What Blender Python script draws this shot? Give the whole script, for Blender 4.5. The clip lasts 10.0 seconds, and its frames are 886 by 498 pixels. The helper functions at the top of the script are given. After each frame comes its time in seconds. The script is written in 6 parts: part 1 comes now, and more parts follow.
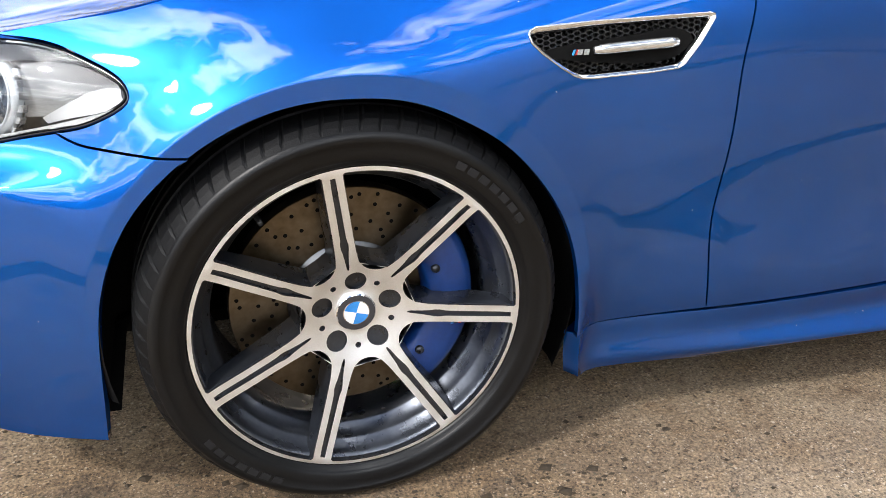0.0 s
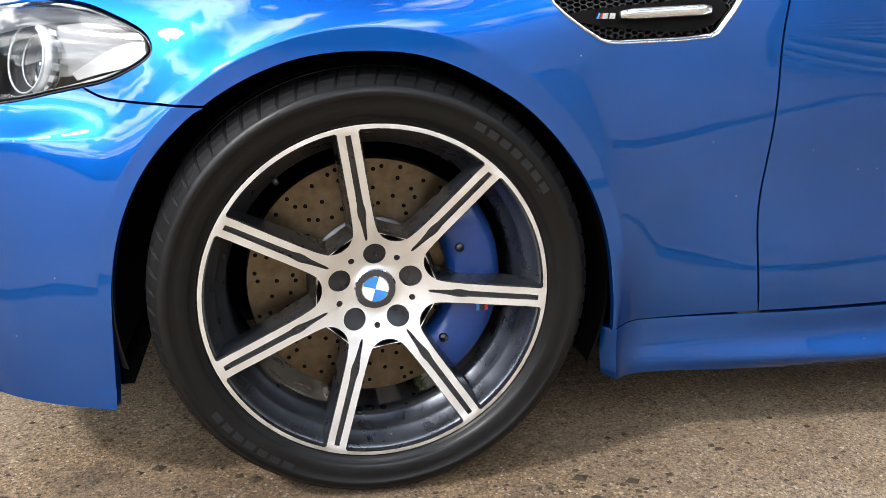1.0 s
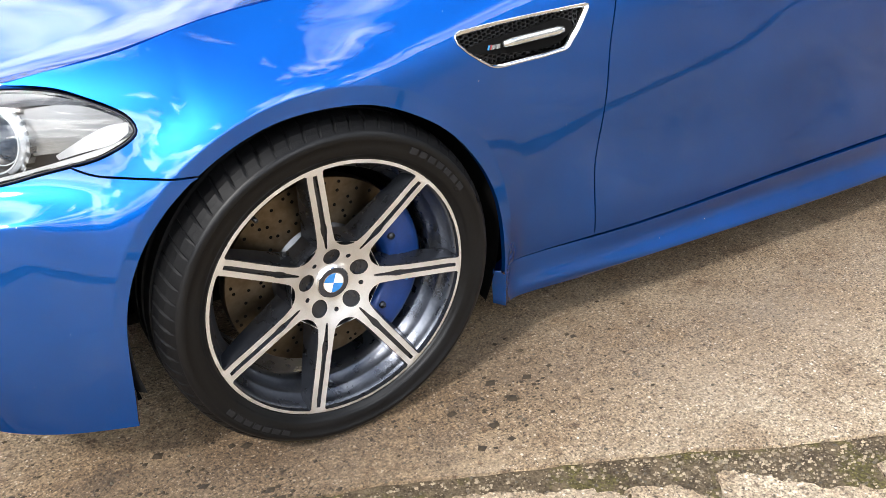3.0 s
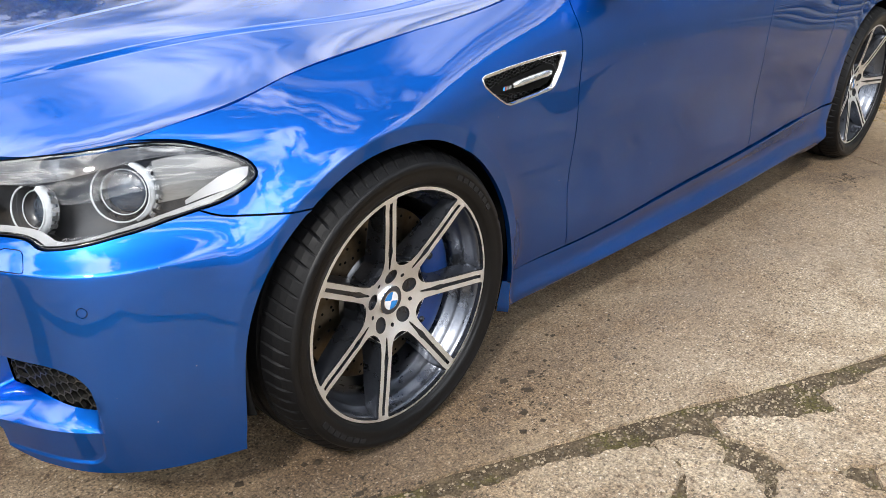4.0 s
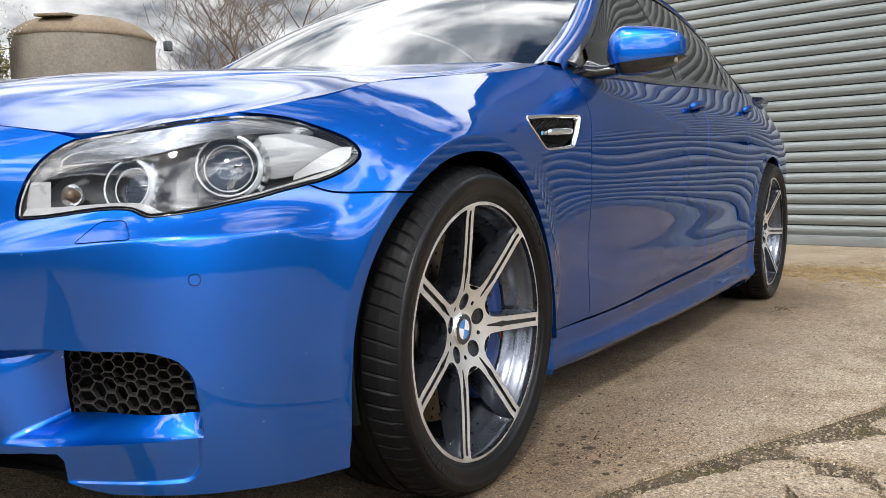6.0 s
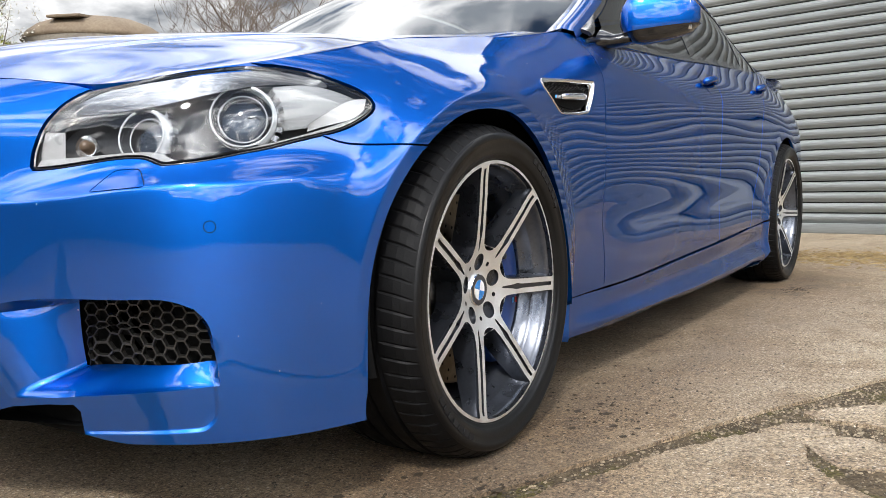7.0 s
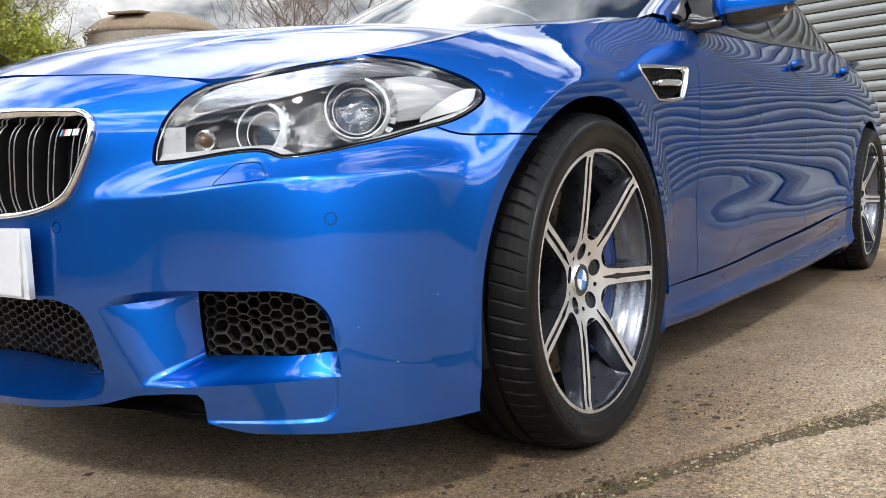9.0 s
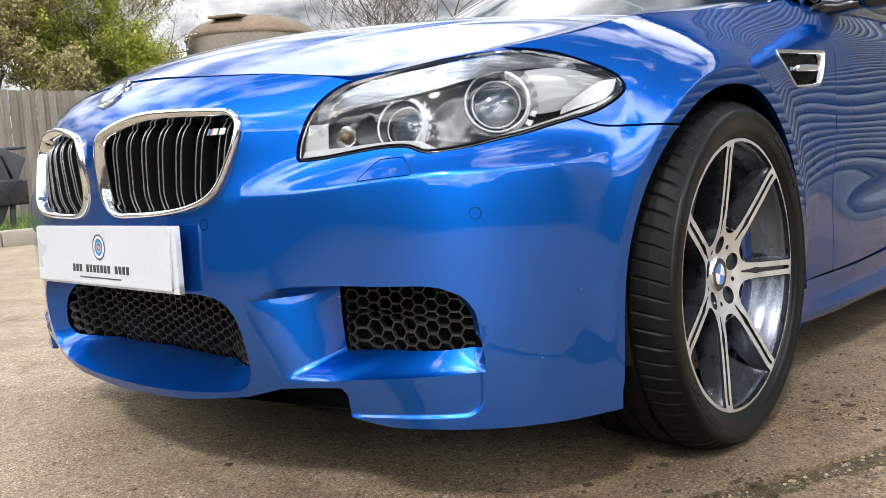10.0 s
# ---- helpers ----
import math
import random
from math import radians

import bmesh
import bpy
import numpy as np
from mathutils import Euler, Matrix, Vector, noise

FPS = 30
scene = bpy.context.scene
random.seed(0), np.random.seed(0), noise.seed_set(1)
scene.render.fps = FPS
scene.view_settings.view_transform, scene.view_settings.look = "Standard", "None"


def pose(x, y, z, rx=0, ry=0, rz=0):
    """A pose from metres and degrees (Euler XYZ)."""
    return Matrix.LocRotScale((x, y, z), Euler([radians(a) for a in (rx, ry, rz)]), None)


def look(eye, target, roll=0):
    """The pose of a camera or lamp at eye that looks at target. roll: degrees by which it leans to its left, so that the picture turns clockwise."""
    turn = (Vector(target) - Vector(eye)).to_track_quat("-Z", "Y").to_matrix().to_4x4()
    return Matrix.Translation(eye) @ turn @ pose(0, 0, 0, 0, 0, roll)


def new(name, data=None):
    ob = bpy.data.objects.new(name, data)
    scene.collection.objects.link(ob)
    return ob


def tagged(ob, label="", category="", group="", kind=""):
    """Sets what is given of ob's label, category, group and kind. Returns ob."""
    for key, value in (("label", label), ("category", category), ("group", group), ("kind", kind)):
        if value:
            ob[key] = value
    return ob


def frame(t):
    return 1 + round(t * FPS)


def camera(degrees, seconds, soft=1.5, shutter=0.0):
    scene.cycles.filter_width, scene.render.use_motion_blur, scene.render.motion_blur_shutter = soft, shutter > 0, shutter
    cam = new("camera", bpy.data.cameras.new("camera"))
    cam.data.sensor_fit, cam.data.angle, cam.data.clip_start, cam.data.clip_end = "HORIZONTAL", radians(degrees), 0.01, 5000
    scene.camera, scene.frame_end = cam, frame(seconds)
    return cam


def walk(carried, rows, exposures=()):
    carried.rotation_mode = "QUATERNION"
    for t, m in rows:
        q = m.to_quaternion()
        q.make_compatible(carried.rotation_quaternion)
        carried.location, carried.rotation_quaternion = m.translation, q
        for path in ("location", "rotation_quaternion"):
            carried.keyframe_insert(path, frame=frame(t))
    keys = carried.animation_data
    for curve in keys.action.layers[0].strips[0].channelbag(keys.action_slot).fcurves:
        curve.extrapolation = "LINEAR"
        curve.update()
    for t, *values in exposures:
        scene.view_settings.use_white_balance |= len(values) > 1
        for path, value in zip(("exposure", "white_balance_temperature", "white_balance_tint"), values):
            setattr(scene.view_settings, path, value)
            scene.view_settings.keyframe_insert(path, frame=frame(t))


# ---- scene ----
cam = camera(55.2, 10.0, soft=0.7)
PATH = [
    (0, (-0.238, -2.086, 1.012), (0.317, -0.353, 0.181), 1.8),
    (0.5, (-0.168, -2.13, 0.897), (0.249, -0.301, 0.203), 1.5),
    (1, (-0.138, -2.146, 0.782), (0.231, -0.266, 0.209), 0.5),
    (1.5, (-0.131, -2.163, 0.73), (0.237, -0.288, 0.141), 0.2),
    (2, (-0.169, -2.158, 0.858), (0.284, -0.354, 0.123), 0.9),
    (2.5, (-0.316, -2.167, 1.102), (0.362, -0.552, 0.137), 1.5),
    (3, (-0.569, -2.201, 1.175), (0.363, -0.707, 0.227), 0.0),
    (3.2, (-0.654, -2.199, 1.207), (0.346, -0.73, 0.288), 1.3),
    (4.3, (-1.315, -1.984, 1.185), (0.169, -0.889, 0.411), 0.1),
    (4.5, (-1.39, -1.915, 1.171), (0.154, -0.894, 0.414), 0.3),
    (5, (-1.447, -1.826, 1.08), (0.131, -0.801, 0.402), -0.8),
    (5.2, (-1.46, -1.798, 0.998), (0.174, -0.799, 0.422), -0.5),
    (6.3, (-1.511, -1.795, 0.599), (0.161, -0.704, 0.475), -1.5),
    (6.5, (-1.509, -1.793, 0.588), (0.155, -0.694, 0.437), -1.8),
    (7, (-1.509, -1.787, 0.576), (0.158, -0.695, 0.405), -1.9),
    (7.5, (-1.511, -1.784, 0.587), (0.159, -0.701, 0.393), -1.4),
    (8, (-1.518, -1.777, 0.596), (0.158, -0.702, 0.401), -1.2),
    (8.5, (-1.541, -1.743, 0.585), (0.129, -0.66, 0.384), -2.3),
    (9, (-1.564, -1.695, 0.581), (0.033, -0.507, 0.39), -2.6),
    (9.5, (-1.582, -1.656, 0.583), (-0.061, -0.372, 0.392), -3.1),
    (10, (-1.608, -1.618, 0.583), (-0.143, -0.27, 0.392), -3.5),
]
walk(cam, [(t, look(eye, target, roll)) for t, eye, target, roll in PATH], [(0, 0.36), (1.0, 0.42), (1.5, 0.58), (2.0, 0.80), (2.5, 0.76), (3.0, 0.46), (4.5, -0.02), (5.0, -0.14), (6.5, 0.00), (8.0, 0.07), (10.0, 0.04)])

# ---- world and light ----
from mathutils.geometry import delaunay_2d_cdt

SUN_UP, SUN_ROUND = 46.0, 242.0
world = bpy.data.worlds.new("world")
scene.world = world
world.use_nodes = True
wt = world.node_tree
for n in list(wt.nodes):
    wt.nodes.remove(n)


def wire(tree, kind, inputs=None, **settings):
    """A node with settings, and its inputs given by name or number: values, or sockets to link from."""
    n = tree.nodes.new(kind)
    if "operation" in settings:
        n.operation = settings["operation"]
    if "data_type" in settings:
        n.data_type = settings["data_type"]
    if "blend_type" in settings:
        n.blend_type = settings["blend_type"]
    for key, value in (inputs or {}).items():
        if isinstance(value, bpy.types.NodeSocket):
            tree.links.new(value, n.inputs[key])
        else:
            n.inputs[key].default_value = value
    return n


def ramp(tree, factor, *stops):
    n = wire(tree, "ShaderNodeValToRGB", {0: factor})
    while len(n.color_ramp.elements) < len(stops):
        n.color_ramp.elements.new(0.5)
    for e, (at, c) in zip(n.color_ramp.elements, stops):
        e.position, e.color = at, ((c, c, c) if isinstance(c, (int, float)) else c) + (1,)
    return n.outputs[0]


sky = wire(wt, "ShaderNodeTexSky")
sky.sky_type, sky.sun_disc, sky.dust_density = "NISHITA", False, 1.0
sky.sun_elevation, sky.sun_rotation = radians(SUN_UP), radians(SUN_ROUND)
way = wire(wt, "ShaderNodeTexCoord").outputs["Generated"]
split = wire(wt, "ShaderNodeSeparateXYZ", {0: way})
flat = wire(wt, "ShaderNodeMath", {0: split.outputs[2], 1: 0.28}, operation="ADD")
flat = wire(wt, "ShaderNodeMath", {0: flat.outputs[0], 1: 0.12}, operation="MAXIMUM")
across = wire(wt, "ShaderNodeVectorMath", {0: way, 1: flat.outputs[0]}, operation="DIVIDE")
wt.links.new(flat.outputs[0], across.inputs[1])
puffs = wire(wt, "ShaderNodeTexNoise", {"Vector": across.outputs[0], "Scale": 2.1, "Detail": 10.0, "Roughness": 0.58, "Distortion": 0.3})
low_sky = wire(wt, "ShaderNodeMapRange", {0: split.outputs[2], 1: 0.0, 2: 0.85, 3: 0.24, 4: -0.01})
back = wire(wt, "ShaderNodeVectorMath", {0: way, 1: (0.10, 0.09, 0.0)}, operation="DOT_PRODUCT")
low_sky = wire(wt, "ShaderNodeMath", {0: low_sky.outputs[0], 1: back.outputs["Value"]}, operation="ADD")
dense_sky = wire(wt, "ShaderNodeMath", {0: puffs.outputs[0], 1: low_sky.outputs[0]}, operation="ADD")
cover = ramp(wt, dense_sky.outputs[0], (0.475, 0.0), (0.535, 1.0))
inner = wire(wt, "ShaderNodeTexNoise", {"Vector": across.outputs[0], "Scale": 4.2, "Detail": 8.0})
white = ramp(wt, inner.outputs[0], (0.38, (9.0, 10.0, 11.4)), (0.60, (44, 44.2, 44.6)))
aim = Vector((math.sin(radians(SUN_ROUND)) * math.cos(radians(SUN_UP)), math.cos(radians(SUN_ROUND)) * math.cos(radians(SUN_UP)), math.sin(radians(SUN_UP))))
toward = wire(wt, "ShaderNodeVectorMath", {0: way, 1: tuple(aim)}, operation="DOT_PRODUCT")
near_sun = wire(wt, "ShaderNodeMapRange", {0: toward.outputs["Value"], 1: -0.35, 2: 0.9, 3: 0.0, 4: 1.0})
near_sun = wire(wt, "ShaderNodeMath", {0: near_sun.outputs[0], 1: 1.55}, operation="POWER")
lofty = wire(wt, "ShaderNodeMapRange", {0: split.outputs[2], 1: 0.25, 2: 0.60, 3: 0.22, 4: 0.82})
glare = wire(wt, "ShaderNodeMath", {0: near_sun.outputs[0], 1: 0.95, 2: lofty.outputs[0]}, operation="MULTIPLY_ADD")
white = wire(wt, "ShaderNodeVectorMath", {0: white}, operation="SCALE")
wt.links.new(glare.outputs[0], white.inputs["Scale"])
white = white.outputs[0]
clear_sky = wire(wt, "ShaderNodeVectorMath", {0: sky.outputs[0], 1: (1.4, 1.4, 1.4)}, operation="MULTIPLY")
mixed = wire(wt, "ShaderNodeMix", {0: cover, 6: clear_sky.outputs[0], 7: white}, data_type="RGBA")
ground_glow = wire(wt, "ShaderNodeBackground", {0: mixed.outputs[2], 1: 0.112})
wire(wt, "ShaderNodeOutputWorld", {0: ground_glow.outputs[0]})

sun = new("sun", bpy.data.lights.new("sun", "SUN"))
sun.data.energy, sun.data.angle, sun.data.color = 3.0, radians(6), (1.0, 0.97, 0.93)
sun.rotation_euler = Euler((radians(90 - SUN_UP), 0, radians(180 - SUN_ROUND)))


# ---- materials ----
def mat(name, color, rough=0.5, metal=0.0, coat=0.0, other=None, scale=12.0, fine=140.0, bump=0.0, bump_scale=200.0, rough_var=0.08, vary=0.0, island=0.0, spec=0.5, stretch=None, detail=4.0, edge=0.14):
    m = bpy.data.materials.new(name)
    m.use_nodes = True
    t = m.node_tree
    b = t.nodes["Principled BSDF"]
    at = wire(t, "ShaderNodeTexCoord").outputs["Object"]
    if stretch:
        at = wire(t, "ShaderNodeMapping", {0: at, 3: stretch}).outputs[0]
    big = wire(t, "ShaderNodeTexNoise", {"Vector": at, "Scale": scale, "Detail": detail, "Roughness": 0.6})
    small = wire(t, "ShaderNodeTexNoise", {"Vector": at, "Scale": fine, "Detail": 3.0})
    both = wire(t, "ShaderNodeMath", {0: small.outputs[0], 1: 0.45, 2: 0.0}, operation="MULTIPLY")
    both = wire(t, "ShaderNodeMath", {0: big.outputs[0], 1: 0.55, 2: both.outputs[0]}, operation="MULTIPLY_ADD")
    other = other or tuple(c * 0.78 for c in color)
    tone = ramp(t, both.outputs[0], (0.5 - edge, other), (0.5 + edge, color))
    if vary:
        info = wire(t, "ShaderNodeObjectInfo")
        k = wire(t, "ShaderNodeMapRange", {0: info.outputs["Random"], 3: 1 - vary, 4: 1 + vary})
        tone = wire(t, "ShaderNodeVectorMath", {0: tone}, operation="SCALE")
        t.links.new(k.outputs[0], tone.inputs["Scale"])
        tone = tone.outputs[0]
    if island:
        info = wire(t, "ShaderNodeNewGeometry")
        k = wire(t, "ShaderNodeMapRange", {0: info.outputs["Random Per Island"], 3: 1 - island, 4: 1 + island})
        tone = wire(t, "ShaderNodeVectorMath", {0: tone}, operation="SCALE")
        t.links.new(k.outputs[0], tone.inputs["Scale"])
        tone = tone.outputs[0]
    t.links.new(tone, b.inputs["Base Color"])
    r = wire(t, "ShaderNodeMapRange", {0: big.outputs[0], 1: 0.3, 2: 0.7, 3: max(0.0, rough - rough_var), 4: min(1.0, rough + rough_var)})
    t.links.new(r.outputs[0], b.inputs["Roughness"])
    b.inputs["Metallic"].default_value, b.inputs["Coat Weight"].default_value, b.inputs["Coat Roughness"].default_value = metal, coat, 0.015
    b.inputs["Specular IOR Level"].default_value = spec
    if bump:
        grain = wire(t, "ShaderNodeTexNoise", {"Vector": at, "Scale": bump_scale, "Detail": 4.0})
        t.links.new(wire(t, "ShaderNodeBump", {"Strength": 0.6, "Distance": bump, "Height": grain.outputs[0]}).outputs[0], b.inputs["Normal"])
    return m


def pane(name, tint, gloss=1.0, ior=1.5):
    """Thin clear sheet: what lies behind shows through its tint, and it mirrors more at a slant."""
    m = bpy.data.materials.new(name)
    m.use_nodes = True
    t = m.node_tree
    for n in list(t.nodes):
        t.nodes.remove(n)
    see = wire(t, "ShaderNodeBsdfTransparent", {0: tint + (1,)})
    shine = wire(t, "ShaderNodeBsdfGlossy", {0: (gloss, gloss, gloss, 1), "Roughness": 0.04})
    f = wire(t, "ShaderNodeFresnel", {"IOR": ior})
    both = wire(t, "ShaderNodeMixShader", {0: f.outputs[0], 1: see.outputs[0], 2: shine.outputs[0]})
    wire(t, "ShaderNodeOutputMaterial", {0: both.outputs[0]})
    return m


def car_paint(name, flake, under):
    """Metallic lacquer: a blue flake layer over a dark coat, under a clear glossy top."""
    m = bpy.data.materials.new(name)
    m.use_nodes = True
    t = m.node_tree
    for n in list(t.nodes):
        t.nodes.remove(n)
    at = wire(t, "ShaderNodeTexCoord").outputs["Object"]
    speck = wire(t, "ShaderNodeTexNoise", {"Vector": at, "Scale": 1500.0, "Detail": 2.0})
    cloud = wire(t, "ShaderNodeTexNoise", {"Vector": at, "Scale": 2.5, "Detail": 3.0})
    both = wire(t, "ShaderNodeMath", {0: speck.outputs[0], 1: 0.6, 2: cloud.outputs[0]}, operation="MULTIPLY_ADD")
    tone = ramp(t, both.outputs[0], (0.55, tuple(c * 0.78 for c in flake)), (1.05, tuple(c * 1.15 for c in flake)))
    glint = wire(t, "ShaderNodeBsdfGlossy", {0: tone, "Roughness": 0.43})
    body = wire(t, "ShaderNodeBsdfDiffuse", {0: under + (1,)})
    slant = wire(t, "ShaderNodeLayerWeight", {"Blend": 0.5})
    flop = wire(t, "ShaderNodeMapRange", {0: slant.outputs["Facing"], 1: 0.12, 2: 0.80, 3: 0.95, 4: 0.42})
    base = wire(t, "ShaderNodeMixShader", {0: flop.outputs[0], 1: body.outputs[0], 2: glint.outputs[0]})
    fleck = wire(t, "ShaderNodeTexVoronoi", {"Vector": at, "Scale": 55.0, "Randomness": 1.0})
    chance = wire(t, "ShaderNodeSeparateColor", {0: fleck.outputs["Color"]})
    few = wire(t, "ShaderNodeMath", {0: chance.outputs[0], 1: 0.955}, operation="GREATER_THAN")
    dot = wire(t, "ShaderNodeMath", {0: fleck.outputs["Distance"], 1: 0.055}, operation="LESS_THAN")
    dot = wire(t, "ShaderNodeMath", {0: few.outputs[0], 1: dot.outputs[0]}, operation="MULTIPLY")
    grime = wire(t, "ShaderNodeBsdfDiffuse", {0: (0.55, 0.55, 0.54, 1)})
    base = wire(t, "ShaderNodeMixShader", {0: dot.outputs[0], 1: base.outputs[0], 2: grime.outputs[0]})
    dust = wire(t, "ShaderNodeTexNoise", {"Vector": at, "Scale": 7.0, "Detail": 6.0})
    sheen = wire(t, "ShaderNodeMapRange", {0: dust.outputs[0], 1: 0.4, 2: 0.75, 3: 0.008, 4: 0.05})
    clear = wire(t, "ShaderNodeBsdfGlossy", {0: (1, 1, 1, 1), "Roughness": sheen.outputs[0]})
    f = wire(t, "ShaderNodeMath", {0: slant.outputs["Facing"], 1: 5.0}, operation="POWER")
    f = wire(t, "ShaderNodeMath", {0: f.outputs[0], 1: 0.952, 2: 0.048}, operation="MULTIPLY_ADD")
    out = wire(t, "ShaderNodeMixShader", {0: f.outputs[0], 1: base.outputs[0], 2: clear.outputs[0]})
    wire(t, "ShaderNodeOutputMaterial", {0: out.outputs[0]})
    return m


PAINT = car_paint("blue_paint", (0.001, 0.106, 0.500), (0.0004, 0.012, 0.060))
RUBBER = mat("rubber", (0.0045, 0.0047, 0.0052), 0.56, other=(0.003, 0.003, 0.0034), spec=0.14, rough_var=0.14, scale=16, bump=0.0005, bump_scale=320)
GUNMETAL = mat("gunmetal", (0.050, 0.055, 0.067), 0.30, 0.8, 0.3, scale=25)
BARREL = mat("rim_barrel", (0.118, 0.130, 0.156), 0.30, 0.85, 0.3, scale=20)
MACHINED = mat("machined_aluminium", (0.92, 0.93, 0.95), 0.46, 1.0, 0.2, (0.82, 0.83, 0.84), 30, 500, bump=0.00003, bump_scale=900)
CHROME = mat("chrome", (0.82, 0.83, 0.85), 0.07, 1.0, rough_var=0.03)
NET = mat("net_plastic", (0.020, 0.0195, 0.018), 0.4, scale=30)
BLACK = mat("black_plastic", (0.012, 0.012, 0.013), 0.45, scale=30, bump=0.0002, bump_scale=700)
GLOSSBLACK = mat("gloss_black", (0.008, 0.008, 0.009), 0.12, 0.0, 0.6)
# near-black: deep shade of arches and openings is put into this colour
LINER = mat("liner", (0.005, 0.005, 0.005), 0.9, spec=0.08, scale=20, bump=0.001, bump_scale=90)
DISC = mat("brake_disc_steel", (0.165, 0.132, 0.092), 0.42, 1.0, other=(0.095, 0.070, 0.042), scale=14, fine=60)
STEEL = mat("hub_steel", (0.15, 0.152, 0.158), 0.35, 1.0)
CALIPER = mat("caliper_blue", (0.004, 0.042, 0.21), 0.38, 0.2, 0.4)
SILVER = mat("lamp_silver", (0.80, 0.81, 0.82), 0.18, 0.9)
LAMPGREY = mat("lamp_bezel", (0.050, 0.052, 0.056), 0.35, 0.3)
SATIN = mat("satin_metal", (0.42, 0.43, 0.44), 0.3, 0.9)
LAMPDARK = mat("lamp_dark", (0.018, 0.018, 0.02), 0.3)
WHITE = mat("white_plastic", (0.78, 0.79, 0.80), 0.35, scale=8, other=(0.74, 0.75, 0.77))
PLATE = mat("plate_white", (0.47, 0.49, 0.52), 0.35, 0, 0.2, (0.43, 0.45, 0.48), 6)
INK = mat("dark_ink", (0.03, 0.03, 0.035), 0.5)
ROUND_BLUE = mat("roundel_blue", (0.02, 0.22, 0.62), 0.25, 0, 0.8)
ROUND_WHITE = mat("roundel_white", (0.82, 0.84, 0.86), 0.25, 0, 0.8)
RED = mat("badge_red", (0.55, 0.02, 0.02), 0.3)
PALEBLUE = mat("badge_blue", (0.05, 0.3, 0.7), 0.3)
AMBER = mat("amber_bulb", (0.16, 0.11, 0.075), 0.3)
TRIM = mat("window_trim", (0.015, 0.015, 0.017), 0.2, 0, 0.4)
CABIN = mat("cabin", (0.02, 0.02, 0.021), 0.7)
CLEAR = pane("clear_lens", (0.96, 0.97, 0.98), ior=1.53)
SCREEN = pane("screen_glass", (0.30, 0.34, 0.33), ior=2.2)
TINTED = pane("side_glass", (0.10, 0.12, 0.12), ior=1.7)
MIRROR = mat("mirror_glass", (0.85, 0.86, 0.88), 0.02, 1.0, rough_var=0.0)
SHUTTER = mat("shutter_steel", (0.225, 0.236, 0.231), 0.45, 0.3, other=(0.165, 0.174, 0.169), scale=2.2, fine=30, vary=0.05, stretch=(1, 0.3, 6))
WALL = mat("painted_wall", (0.34, 0.34, 0.32), 0.8, scale=2)
WOOD = mat("weathered_board", (0.235, 0.208, 0.172), 0.85, other=(0.11, 0.092, 0.074), scale=5, fine=60, bump=0.002, bump_scale=40, vary=0.18, stretch=(6, 6, 0.6))
TANK = mat("tank_concrete", (0.215, 0.192, 0.155), 0.9, other=(0.13, 0.108, 0.085), scale=1.4, fine=20, bump=0.004, bump_scale=30)
TANKTOP = mat("tank_lid", (0.20, 0.155, 0.105), 0.9, other=(0.12, 0.085, 0.055), scale=1.8, fine=18, bump=0.004, bump_scale=25)
BARK = mat("bark", (0.16, 0.12, 0.09), 0.9, other=(0.09, 0.07, 0.055), scale=8, bump=0.004, bump_scale=40)
LEAF = mat("spring_leaf", (0.44, 0.43, 0.05), 0.55, island=0.4, other=(0.14, 0.20, 0.025), scale=3, fine=9)
BUD = mat("olive_bud", (0.40, 0.34, 0.14), 0.6, island=0.5, other=(0.18, 0.16, 0.06), scale=3, fine=9)
BLOSSOM = mat("blossom", (0.80, 0.78, 0.74), 0.6, other=(0.62, 0.60, 0.54), scale=3, fine=9)
GRASS = mat("grass_blade", (0.12, 0.19, 0.03), 0.6, island=0.4, other=(0.06, 0.11, 0.02), scale=2, fine=20)
EARTH = mat("earth", (0.10, 0.085, 0.06), 0.95, other=(0.06, 0.05, 0.035), scale=6, fine=70, bump=0.006, bump_scale=70)
def joint_fill():
    """Grit and broken mortar packed between the slabs, with olive moss growing on it in patches."""
    m = mat("joint_earth", (0.120, 0.092, 0.058), 0.95, other=(0.038, 0.027, 0.016), scale=30, fine=170, bump=0.010, bump_scale=130, edge=0.10, spec=0.2)
    t = m.node_tree
    b = t.nodes["Principled BSDF"]
    soil = b.inputs["Base Color"].links[0].from_socket
    at = wire(t, "ShaderNodeTexCoord").outputs["Object"]
    where = wire(t, "ShaderNodeTexNoise", {"Vector": at, "Scale": 8.0, "Detail": 6.0, "Roughness": 0.7})
    grown = ramp(t, where.outputs[0], (0.525, 0.0), (0.60, 0.80))
    fuzz = wire(t, "ShaderNodeTexNoise", {"Vector": at, "Scale": 160.0, "Detail": 3.0})
    green = ramp(t, fuzz.outputs[0], (0.36, (0.028, 0.024, 0.009)), (0.62, (0.105, 0.092, 0.028)))
    both = wire(t, "ShaderNodeMix", {0: grown, 6: soil, 7: green}, data_type="RGBA")
    t.links.new(both.outputs[2], b.inputs["Base Color"])
    return m


